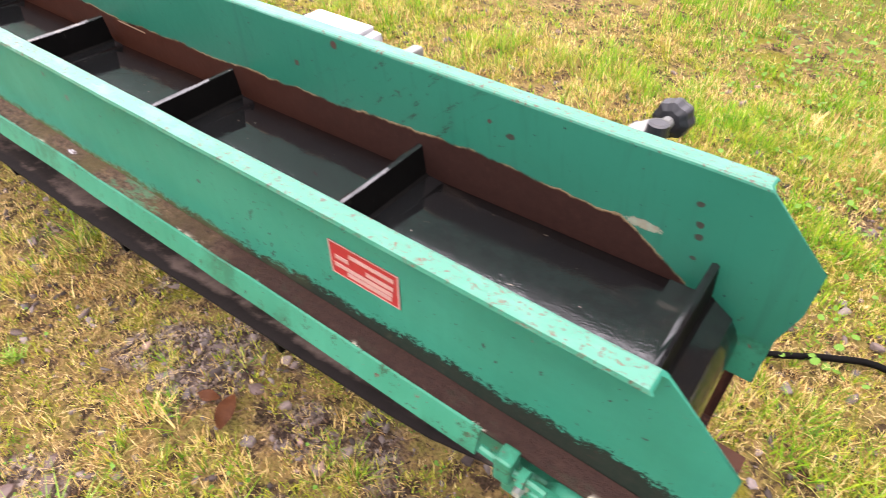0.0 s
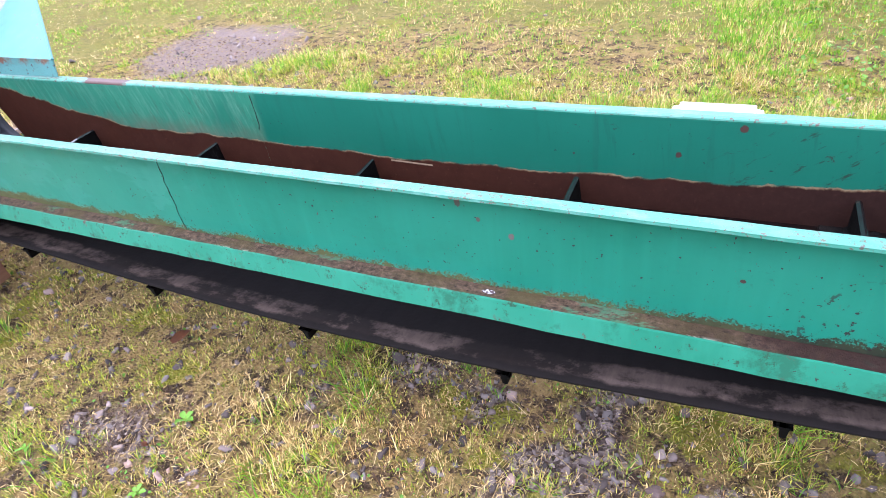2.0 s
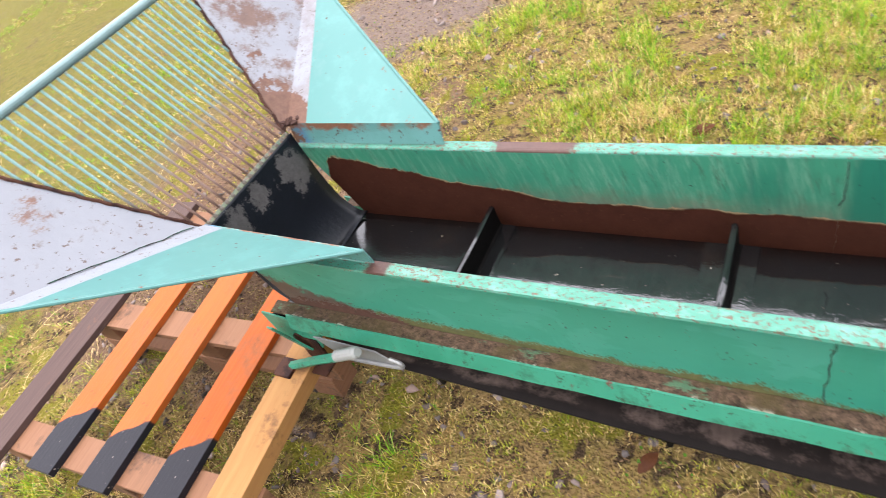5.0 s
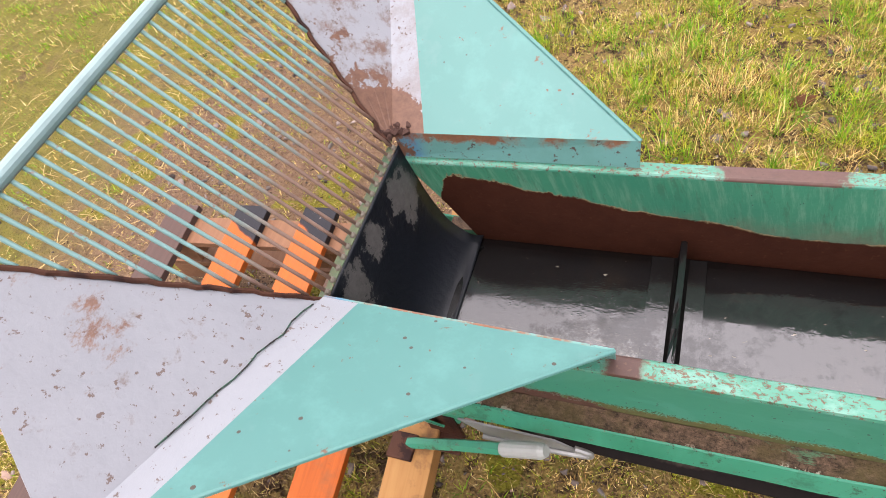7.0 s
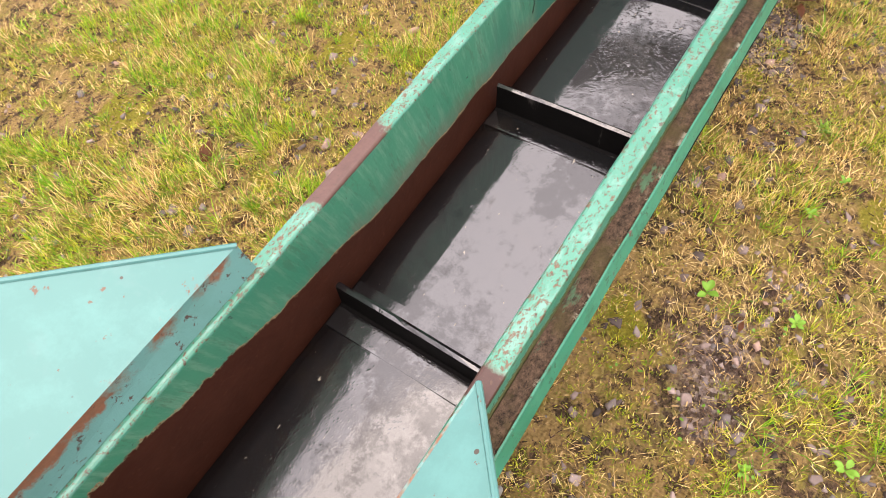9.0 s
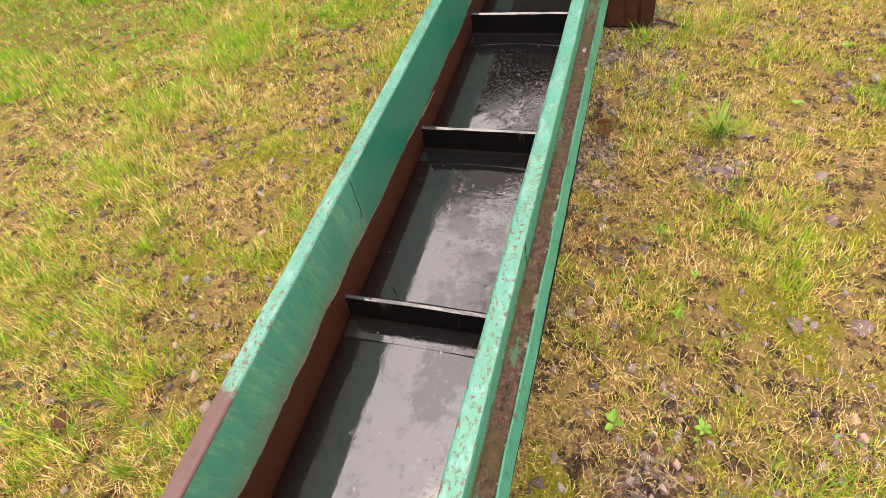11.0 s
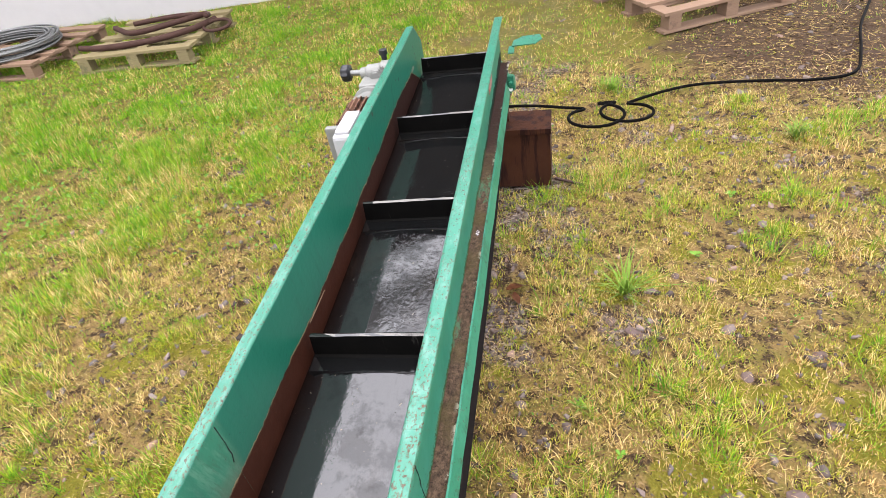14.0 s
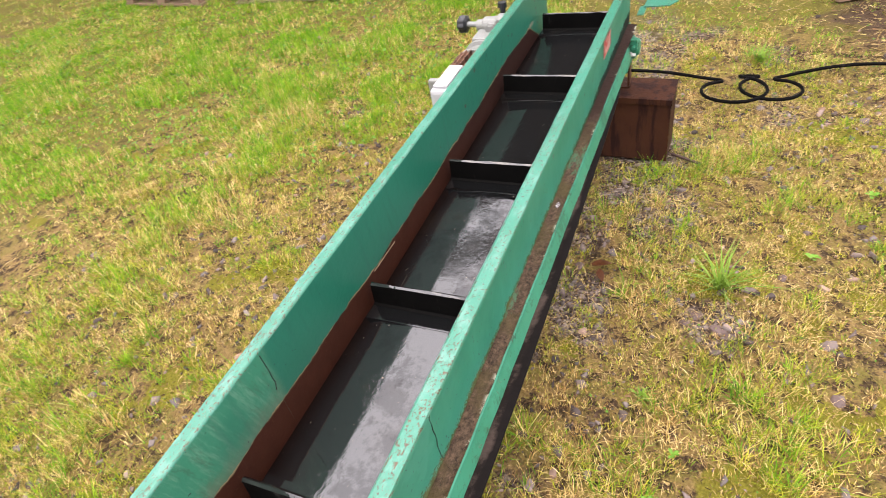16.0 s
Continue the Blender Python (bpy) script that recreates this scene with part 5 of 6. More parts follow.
prof = [(0.0, 0.020), (0.006, 0.032), (0.024, 0.034), (0.034, 0.031), (0.040, 0.022), (0.042, 0.0)]
q = Vector((0.10, 1, 0.0)).to_track_quat("Z", "Y")
rings = []
for d, r in prof[:-1]:
    rings.append([bm.verts.new(Vector((1.728, 0.572, -0.094)) + q @ Vector((r * (1 + 0.05 * math.cos(8 * 2 * math.pi * i / n)) * math.cos(2 * math.pi * i / n), r * (1 + 0.05 * math.cos(8 * 2 * math.pi * i / n)) * math.sin(2 * math.pi * i / n), d))) for i in range(n)])
for a, b in zip(rings, rings[1:]):
    for i in range(n):
        bm.faces.new((a[i], a[(i + 1) % n], b[(i + 1) % n], b[i]))
bm.faces.new(rings[0][::-1])
bm.faces.new(rings[-1])
part("hand_knob", bm, M_KNOB, gearbox, "black plastic hand knob")
bm = bmesh.new()
lathe(bm, (1.752, 0.430, -0.060), (0, 0, 1), [(0.0, 0.011), (0.02, 0.012), (0.022, 0.018), (0.04, 0.016), (0.042, 0.0105)], 14)
part("breather_cap", bm, M_KNOB, gearbox, "black breather cap")
bm = bmesh.new()
box(bm, (1.46, WIDE + 0.005, -0.19), (1.72, WIDE + 0.014, -0.03))
box(bm, (1.60, WIDE + 0.01, -0.185), (1.745, 0.41, -0.172))
part("motor_bracket", bm, M_RUST, conveyor, "rusty motor mounting plate")

# ---- rusty steel box under the head ----


def steel_box():
    ob = empty("steel_box", pose(1.972, 0.045, 0, 0, 0, -1.0), "rust-brown sheet steel box propping up the conveyor head", "box")
    t = 0.004
    for name, lo, hi in (("front_panel", (-0.09, -0.255, 0.0), (-0.09 + t, 0.255, 0.286)), ("back_panel", (0.09 - t, -0.255, 0.0), (0.09, 0.255, 0.286)),
                         ("end_panel", (-0.0858, -0.255, 0.0), (0.0858, -0.255 + t, 0.286)), ("end_panel", (-0.0858, 0.255 - t, 0.0), (0.0858, 0.255, 0.286)),
                         ("top_panel", (-0.094, -0.259, 0.2862), (0.094, 0.259, 0.2922))):
        bm = bmesh.new()
        box(bm, lo, hi, None, 0, 0.001)
        part(name, bm, M_BOX, ob)
    bm = bmesh.new()
    box(bm, (-0.100, -0.259, 0.268), (-0.0942, 0.259, 0.2922))
    part("front_flange", bm, M_BOX, ob, "bent rusty front flange")
    return ob


steel_box()
bm = bmesh.new()
box(bm, (-0.07, -0.006, 0.0), (0.07, 0.006, 0.010), None, 0, 0.002)
stick = part("stick", bm, M_DARKWOOD, None)
stick.matrix_world = pose(1.90, -0.285, 0.0, 0, 0, 62)
tagged(stick, "short dark wet stick lying beside the steel box", "stick")

# ---- pallets ----


def pallet(m, label, top_mats, length=1.04, boards=(-0.47, -0.225, 0.0, 0.24, 0.445), thick_last=False, group="", runner=None, base=(-0.47, 0.0, 0.445)):
    ob = empty("pallet", m, label, "pallet", group)
    runner = runner or M_OLDWOOD
    rng = random.Random(int(m.translation.x * 50) + 7)
    for i, x in enumerate(boards):
        bm = bmesh.new()
        w, up = 0.052, 0.0
        if thick_last and i == len(boards) - 1:
            w, up = 0.047, 0.030
        h = 0.022
        box(bm, (-w, -length / 2, -h), (w, length / 2, up), None, 0, 0.002)
        b = part("deck_board", bm, top_mats[i % len(top_mats)], ob)
        b.matrix_local = pose(x, rng.uniform(-0.01, 0.01), 0.142, 0, 0, rng.uniform(-0.6, 0.6))
    for y in (-0.44, 0.0, 0.44):
        y = y * length / 1.04
        bm = bmesh.new()
        box(bm, (-0.52, y - 0.047, 0.098), (0.50, y + 0.047, 0.1195), None, 0, 0.002)
        part("stringer", bm, runner, ob)
        for x in (-0.47, 0.0, 0.445):
            bm = bmesh.new()
            box(bm, (x - 0.05, y - 0.047, 0.0205), (x + 0.05, y + 0.047, 0.0975), None, 0, 0.003)
            part("block", bm, runner, ob)
    for x in base:
        bm = bmesh.new()
        box(bm, (x - 0.05, -length / 2, 0.0), (x + 0.05, length / 2, 0.020), None, 0, 0.002)
        part("base_board", bm, runner, ob)
    return ob


pallet(pose(-1.60, -0.03, 0.142, 0, 0, 4.6), "pallet with wet orange boards, black-painted ends, under the conveyor tail", [M_DARKWOOD, M_ORANGE, M_ORANGE, M_ORANGE, M_PINE], thick_last=True, group="stacked pallets", runner=M_REDWOOD, base=())
pallet(pose(-1.675, -0.02, -0.001, 0, 0, 4.2), "weathered brown pallet stripped of its deck boards, under another pallet", [M_OLDWOOD], boards=(), group="stacked pallets", runner=M_REDWOOD, base=())
pallet(pose(4.45, 3.23, 0.0, 0, 0, 4), "weathered pallet loaded with rusty iron bars", [M_GREYWOOD], group="pallets by the wall", runner=M_GREYWOOD)
pallet(pose(4.42, 4.58, 0.0, 0, 0, -3), "weathered pallet holding a coil of grey wire", [M_PALEWOOD], group="pallets by the wall", runner=M_PALEWOOD)
pallet(pose(4.43, -1.20, 0.0, 0, 0, 25), "weathered wooden pallet on bare soil", [M_PALEWOOD], group="pallets by the wall", runner=M_PALEWOOD)

# coil of wire on a pallet
coil = empty("wire_coil", pose(0, 0, 0), "", "")
rng = random.Random(12)
for i in range(26):
    bm = bmesh.new()
    r, z0 = 0.30 + 0.017 * (i % 6) + rng.uniform(-0.006, 0.006), 0.152 + 0.017 * (i // 5)
    ph, tilt = rng.uniform(0, 6), rng.uniform(-0.02, 0.02)
    swept(bm, [(4.28 + r * math.cos(a) * 1.05, 4.62 + r * math.sin(a) * 1.2, z0 + 0.006 * math.sin(a + ph) + tilt * math.cos(a) + 0.01) for a in [2 * math.pi * j / 40 for j in range(40)]], 0.0085, 7, True)
    smooth(part("strand", bm, M_WIRE, coil))
tagged(coil, "thick coil of grey steel wire rope on a pallet", "wire coil")

# bent iron bars on the other pallet
for k, (line, r) in enumerate(((((4.05, 3.72, 0.175), (4.02, 3.45, 0.17), (4.10, 3.05, 0.175), (4.30, 2.80, 0.18), (4.55, 2.70, 0.18)), 0.026),
                              (((4.55, 3.70, 0.18), (4.30, 3.35, 0.19), (4.42, 3.0, 0.215), (4.70, 2.85, 0.19)), 0.024),
                              (((4.62, 3.55, 0.18), (4.75, 3.2, 0.18), (4.68, 2.85, 0.19), (4.45, 2.72, 0.235)), 0.022))):
    bm = bmesh.new()
    swept(bm, curve_points(line, 8), r, 8)
    tagged(smooth(part("iron_bar", bm, M_IRON, None)), ("long curved rusty iron bar lying across a pallet", "bent rusty iron bar leaning over another on a pallet", "short hooked rusty iron bar on a pallet")[k], "iron bar", "scrap iron")
bm = bmesh.new()
swept(bm, [(4.40 + 0.09 * math.cos(a), 2.62 + 0.12 * math.sin(a), 0.165 + 0.02 * math.cos(a)) for a in [2 * math.pi * j / 24 for j in range(24)]], 0.014, 8, True)
tagged(smooth(part("iron_ring", bm, M_IRON, None)), "rusty iron ring at the edge of a pallet", "iron ring", "scrap iron")

# ---- pale house wall behind the pallets; storey and roof above it are unseen additions ----
bm = bmesh.new()
box(bm, (0, -8.0, -0.3), (0.3, 6.0, 1.5))
wall = part("wall_east", bm, M_WALL, None)
# added out of view so the wet belt mirrors something dark, not sky
bm = bmesh.new()
box(bm, (-0.03, -8.0, 1.503), (0.3, 6.0, 5.0))
part("timber_storey", bm, M_TIMBER, wall, "unseen dark boarded storey, added to darken the belt reflection")
wall.matrix_world = pose(5.45, 5.4, 0, 0, 0, 6)
tagged(wall, "pale whitewashed house wall", "wall", kind="structure")
# likewise out of view, carries that dark reflection higher
bm = bmesh.new()
sheet(bm, [(-0.45, -8.4, 5.2), (-0.45, 6.4, 5.2), (4.4, 6.4, 11.0), (4.4, -8.4, 11.0)], 0.15)
roof = part("roof", bm, M_ROOF, wall, "unseen roof, added to darken the belt reflection")

# ---- power cable ----
loop1 = [(2.50 + 0.125 * math.cos(a), -0.44 + 0.145 * math.sin(a), 0.022 + 0.004 * a) for a in [0.4 + 2 * math.pi * j / 12 for j in range(12)]]
loop2 = [(2.53 + 0.115 * math.cos(a), -0.60 + 0.135 * math.sin(a), 0.045 - 0.003 * a) for a in [0.4 + 2 * math.pi * j / 12 for j in range(12)]]
ends = [(1.62, 0.56, 0.50), (1.75, 0.66, 0.22), (1.92, 0.74, 0.022), (2.07, 0.815, 0.016), (2.18, 0.885, 0.016), (2.30, 0.93, 0.016), (2.50, 0.86, 0.016), (2.68, 0.50, 0.016), (2.72, 0.0, 0.018), (2.66, -0.28, 0.018)]
tail_run = [(2.70, -0.66, 0.018), (2.82, -0.86, 0.014), (2.87, -1.05, 0.014), (2.86, -1.35, 0.014), (2.83, -1.60, 0.014), (2.90, -1.82, 0.014), (3.22, -1.96, 0.014), (3.62, -2.10, 0.015), (4.4, -2.45, 0.016), (5.4, -2.7, 0.016)]
bm = bmesh.new()
swept(bm, curve_points(ends + loop1 + loop2 + tail_run, 6), 0.0085, 8)
tagged(smooth(part("power_cable", bm, M_CABLE, None)), "black rubber power cable looped loosely on the grass", "cable")

# ---- plants, straw, stones and leaves on the ground ----
RNG = np.random.default_rng(3)


def many(name, verts, faces_flat, sizes, material, label, category):
    """One mesh of many small pieces from flat arrays."""
    me = bpy.data.meshes.new(name)
    me.vertices.add(len(verts))
    me.vertices.foreach_set("co", verts.astype(np.float32).ravel())
    me.loops.add(len(faces_flat))
    me.loops.foreach_set("vertex_index", faces_flat.astype(np.int32))
    me.polygons.add(len(sizes))
    me.polygons.foreach_set("loop_start", np.concatenate([[0], np.cumsum(sizes)[:-1]]).astype(np.int32))
    me.materials.append(material)
    me.update(calc_edges=True)
    ob = new(name, me)
    return tagged(ob, label, category, kind="stuff")


def blades(x, y, z, h, w, face, lean, bend):
    """Five-cornered blades: a quad and a tip, leaning towards face + lean and bending over."""
    n = len(x)
    dx, dy = np.cos(face), np.sin(face)
    sx, sy = -dy * w / 2, dx * w / 2
    v = np.empty((n, 5, 3))
    mx, my, mz = x + dx * h * lean * 0.5, y + dy * h * lean * 0.5, z + h * 0.55 * np.sqrt(np.clip(1 - lean ** 2, 0.05, 1))
    tx, ty, tz = x + dx * h * (lean + bend), y + dy * h * (lean + bend), z + h * np.sqrt(np.clip(1 - (lean * 0.9) ** 2, 0.03, 1)) * (1 - 0.45 * bend)
    v[:, 0] = np.stack([x - sx, y - sy, z - 0.004], -1)
    v[:, 1] = np.stack([x + sx, y + sy, z - 0.004], -1)
    v[:, 2] = np.stack([mx + sx * 0.8, my + sy * 0.8, mz], -1)
    v[:, 3] = np.stack([mx - sx * 0.8, my - sy * 0.8, mz], -1)
    v[:, 4] = np.stack([tx, ty, tz], -1)
    base = np.arange(n)[:, None] * 5
    f = np.concatenate([base + np.array([0, 1, 2, 3]), base + np.array([3, 2, 4])], 1).ravel()
    return v.reshape(-1, 3), f, np.tile([4, 3], n)


def clear(x, y):
    """Spots where nothing grows: under the steel box and under the pallets."""
    return ~((np.abs(x - 1.97) < 0.12) & (np.abs(y - 0.045) < 0.27))


def spots(n, x0, x1, y0, y1, want):
    x, y = RNG.uniform(x0, x1, n), RNG.uniform(y0, y1, n)
    keep = (RNG.uniform(0, 1, n) < want(x, y)) & clear(x, y)
    return x[keep], y[keep]


def leafy(name, fresh, dry, share, rough=0.55):
    """Blades in fresh and dry tones that gather in tufts and patches."""
    k = Nodes(name)
    r = k.island()
    patch = k.math("ADD", k.math("ADD", k.math("MULTIPLY", k.noise(2.7, 5, 0.65), 0.55), k.math("MULTIPLY", k.noise(21, 2, 0.5), 0.45)), k.math("MULTIPLY", k.math("SUBTRACT", r, 0.5), 0.20))
    tone = k.math("FRACT", k.math("MULTIPLY", r, 7.3))
    tone = k.math("ADD", k.math("MULTIPLY", tone, 0.75), k.ramp(k.noise(17, 3, 0.6), (0.35, 0.0), (0.65, 0.25)))
    c = k.mix(k.ramp(patch, (share - 0.03, 0.0), (share + 0.03, 1.0)), k.ramp(tone, *fresh), k.ramp(k.math("FRACT", k.math("MULTIPLY", r, 11.7)), *dry))
    k.done(c, rough, 0.0, None, spec=0.22)
    return see_through(k, c)


def see_through(k, c):
    """Lets part of the light pass through thin leaves."""
    glow, both, out = k.add("BsdfTranslucent"), k.add("MixShader"), k.t.nodes["Material Output"]
    k.put(glow.inputs["Color"], c)
    both.inputs[0].default_value = 0.35
    k.t.links.new(k.b.outputs[0], both.inputs[1])
    k.t.links.new(glow.outputs[0], both.inputs[2])
    k.t.links.new(both.outputs[0], out.inputs["Surface"])
    return k.mat


FRESH = ((0.0, (0.034, 0.085, 0.004)), (0.3, (0.135, 0.225, 0.010)), (0.65, (0.360, 0.400, 0.024)), (1.0, (0.680, 0.620, 0.090)))
GREEN = ((0.0, (0.036, 0.125, 0.006)), (0.4, (0.120, 0.300, 0.012)), (0.75, (0.245, 0.430, 0.022)), (1.0, (0.420, 0.500, 0.045)))
DRY = ((0.0, (0.120, 0.060, 0.024)), (0.35, (0.430, 0.250, 0.085)), (0.7, (0.760, 0.560, 0.230)), (1.0, (0.840, 0.680, 0.340)))
M_GRASS = leafy("grass_blades", FRESH, DRY, 0.515)
M_LUSH = leafy("lush_grass_blades", GREEN, DRY, 0.560)
M_FAR = leafy("far_grass_blades", GREEN, DRY, 0.530)
M_STRAW = leafy("dry_straw", ((0.0, (0.090, 0.050, 0.022)), (0.5, (0.440, 0.300, 0.100)), (1.0, (0.500, 0.370, 0.140))), ((0.0, (0.400, 0.260, 0.100)), (1.0, (0.740, 0.580, 0.290))), 0.48)


def stone_material():
    k = Nodes("gravel_stone")
    c = k.ramp(k.island(), (0.0, (0.032, 0.025, 0.022)), (0.25, (0.105, 0.082, 0.074)), (0.55, (0.215, 0.165, 0.147)), (0.75, (0.125, 0.110, 0.104)), (0.9, (0.300, 0.240, 0.220)), (1.0, (0.33, 0.210, 0.160)))
    c = k.mix(k.math("MULTIPLY", k.noise(140, 4), 0.5), c, (0.030, 0.022, 0.018))
    return k.done(c, 0.6, 0.0, k.noise(200, 4), 0.6, 0.002, 0.12)


M_STONE = stone_material()


def tufts(name, n, x0, x1, y0, y1, per, hs, ws, spread, want, material, label, flat=0.0):
    cx, cy = spots(n, x0, x1, y0, y1, want)
    c = cover(cx, cy)
    k = np.repeat(np.arange(len(cx)), per)
    k = k[RNG.uniform(0, 1, len(k)) < RNG.uniform(0.35, 1.0, len(cx))[k]]
    ang, rad = RNG.uniform(0, 2 * np.pi, len(k)), np.abs(RNG.normal(0, spread, len(k)))
    x, y = cx[k] + rad * np.cos(ang), cy[k] + rad * np.sin(ang)
    grow = (RNG.uniform(0.5, 1.3, len(cx)) * (0.6 + 0.5 * c) * (0.62 + 0.85 * clumps(cx, cy)))[k]
    h = RNG.uniform(*hs, len(k)) * grow
    w = RNG.uniform(*ws, len(k))
    lean = np.clip(RNG.normal(0.58 + flat, 0.27, len(k)), 0.0, 0.97)
    face = np.where(RNG.uniform(0, 1, len(k)) < 0.75, ang, RNG.uniform(0, 2 * np.pi, len(k)))
    v, f, s = blades(x, y, lift(x, y) + 0.001, h, w, face, lean, RNG.uniform(0.0, 0.28, len(k)))
    many(name, v, f, s, material, label, "grass")


def outer_yard(x, y):
    """0 round the conveyor, 1 further off, with an uneven edge."""
    d = np.maximum(np.abs(x - 0.15) - 2.75, np.abs(y - 0.25) - 2.05)
    return np.clip(d / 0.5 + 0.5 + 1.6 * (field(x, y, 0.7, 12) - 0.5), 0, 1)


tufts("grass", 92000, -3.0, 3.4, -2.2, 2.7, 13, (0.016, 0.048), (0.0011, 0.0027), 0.0115, lambda x, y: np.clip(0.62 + 1.3 * cover(x, y) + 0.5 * clumps(x, y), 0, 1) * (1 - bare(x, y)) * np.clip(6 * (field(x, y, 0.10, 4, 2) - 0.30), 0, 1) * (1 - 0.85 * trodden(x, y)) * (1 - 0.55 * gravelly(x, y) - 0.36 * (gravelly(x, y) > 0.97)) * (1 - outer_yard(x, y)), M_GRASS, "short yellow-green grass growing in uneven tufts")


def far_tufts(name, n, x0, x1, y0, y1, per, hs, ws, spread, want, material, label):
    """Grass further off: pointed three-cornered blades."""
    cx, cy = spots(n, x0, x1, y0, y1, want)
    k = np.repeat(np.arange(len(cx)), per)
    ang, rad = RNG.uniform(0, 2 * np.pi, len(k)), np.abs(RNG.normal(0, spread, len(k)))
    x, y = cx[k] + rad * np.cos(ang), cy[k] + rad * np.sin(ang)
    h = RNG.uniform(*hs, len(k)) * (RNG.uniform(0.5, 1.3, len(cx)) * (0.5 + 0.5 * cover(cx, cy)) * (0.6 + 0.8 * clumps(cx, cy)))[k]
    w, lean, face = RNG.uniform(*ws, len(k)), np.clip(RNG.normal(0.5, 0.27, len(k)), 0, 0.96), RNG.uniform(0, 2 * np.pi, len(k))
    sx, sy, z = -np.sin(face) * w / 2, np.cos(face) * w / 2, lift(x, y)
    v = np.stack([np.stack([x - sx, y - sy, z], -1), np.stack([x + sx, y + sy, z], -1),
                  np.stack([x + np.cos(face) * h * lean, y + np.sin(face) * h * lean, z + h * np.sqrt(1 - lean ** 2)], -1)], 1)
    many(name, v.reshape(-1, 3), np.arange(len(k) * 3), np.full(len(k), 3), material, label, "grass")


far_tufts("grass", 34000, 0.6, 5.6, 0.55, 5.6, 11, (0.022, 0.075), (0.0028, 0.0062), 0.020, lambda x, y: np.clip(0.10 + 1.0 * cover(x, y), 0, 1) * np.clip(0.8 * (y - 1.2) + 1.2 * (x - 1.9) + 3.0 * (field(x, y, 0.35, 11) - 0.45), 0, 1) * np.clip(0.25 + 1.4 * clumps(x, y), 0, 1), M_LUSH, "lush green grass past the conveyor head")
far_tufts("grass", 80000, -7.5, 6.4, -3.4, 7.6, 8, (0.018, 0.055), (0.0022, 0.0050), 0.024, lambda x, y: outer_yard(x, y) * np.clip(0.35 + 1.1 * cover(x, y) + 0.6 * clumps(x, y), 0, 1) * (1 - bare(x, y)) * (1 - 0.8 * trodden(x, y)) * np.clip(0.15 + 7 * (field(x, y, 0.2, 14, 2) - 0.30), 0, 1), M_FAR, "mixed green and yellow grass further across the yard")
tufts("grass", 11000, -2.7, 3.0, -1.9, 2.4, 20, (0.035, 0.085), (0.0014, 0.0032), 0.012, lambda x, y: np.clip(1.4 * cover(x, y) - 0.42 + 0.75 * clumps(x, y), 0, 1) * (1 - bare(x, y)) * (1 - trodden(x, y)) * (1 - 0.7 * gravelly(x, y)), M_LUSH, "taller bright green grass tufts")
tufts("moss", 40000, -2.7, 3.0, -1.9, 2.4, 8, (0.004, 0.011), (0.0012, 0.0026), 0.008, lambda x, y: 0.8 * mossy(x, y), M_MOSS, "yellow-green moss cushions between the grass", -0.1)


def strands(name, n, x0, x1, y0, y1, ls, ws, want, label):
    x, y = spots(n, x0, x1, y0, y1, want)
    m = len(x)
    l, w = ls[0] + (ls[1] - ls[0]) * RNG.uniform(0, 1, m) ** 1.8, RNG.uniform(*ws, m)
    a = 2.2 * np.sin(2.1 * x + 1.0) + 2.0 * np.sin(1.7 * y + 0.6 * x) + RNG.normal(0, 0.9, m)
    dx, dy = np.cos(a), np.sin(a)
    z0 = lift(x, y) + RNG.uniform(0.001, 0.012, m)
    z1 = lift(x + dx * l, y + dy * l) + RNG.uniform(0.001, 0.016, m)
    bow = RNG.normal(0, 0.018, m) * l
    mx, my, mz = x + dx * l / 2 - dy * bow, y + dy * l / 2 + dx * bow, (z0 + z1) / 2 + RNG.uniform(0.0, 0.010, m)
    sx, sy = -dy * w / 2, dx * w / 2
    v = np.empty((m, 6, 3))
    v[:, 0], v[:, 1] = np.stack([x - sx, y - sy, z0], -1), np.stack([x + sx, y + sy, z0], -1)
    v[:, 2], v[:, 3] = np.stack([mx + sx, my + sy, mz], -1), np.stack([mx - sx, my - sy, mz], -1)
    ex, ey = x + dx * l, y + dy * l
    v[:, 4], v[:, 5] = np.stack([ex + sx * 0.4, ey + sy * 0.4, z1], -1), np.stack([ex - sx * 0.4, ey - sy * 0.4, z1], -1)
    b = np.arange(m)[:, None] * 6
    f = np.concatenate([b + np.array([0, 1, 2, 3]), b + np.array([3, 2, 4, 5])], 1).ravel()
    many(name, v.reshape(-1, 3), f, np.tile([4, 4], m), M_STRAW, label, "straw")


strands("straw", 110000, -2.9, 3.2, -2.0, 2.5, (0.010, 0.060), (0.0006, 0.0014), lambda x, y: np.clip(6.0 * (field(x, y, 0.30, 6) - 0.50) * (1.25 - cover(x, y)) + 0.16 + 0.46 / (1 + np.exp(5.0 * (y + 0.20))), 0.03, 1) * (1 - 0.9 * bare(x, y)) * (1 - 0.7 * trodden(x, y)), "dry yellow straw lying among the grass")
strands("straw", 42000, -6.5, 6.4, -3.4, 7.2, (0.03, 0.12), (0.0014, 0.0034), lambda x, y: outer_yard(x, y) * (1.25 - cover(x, y)) * (1 - bare(x, y)), "dry straw scattered further off")


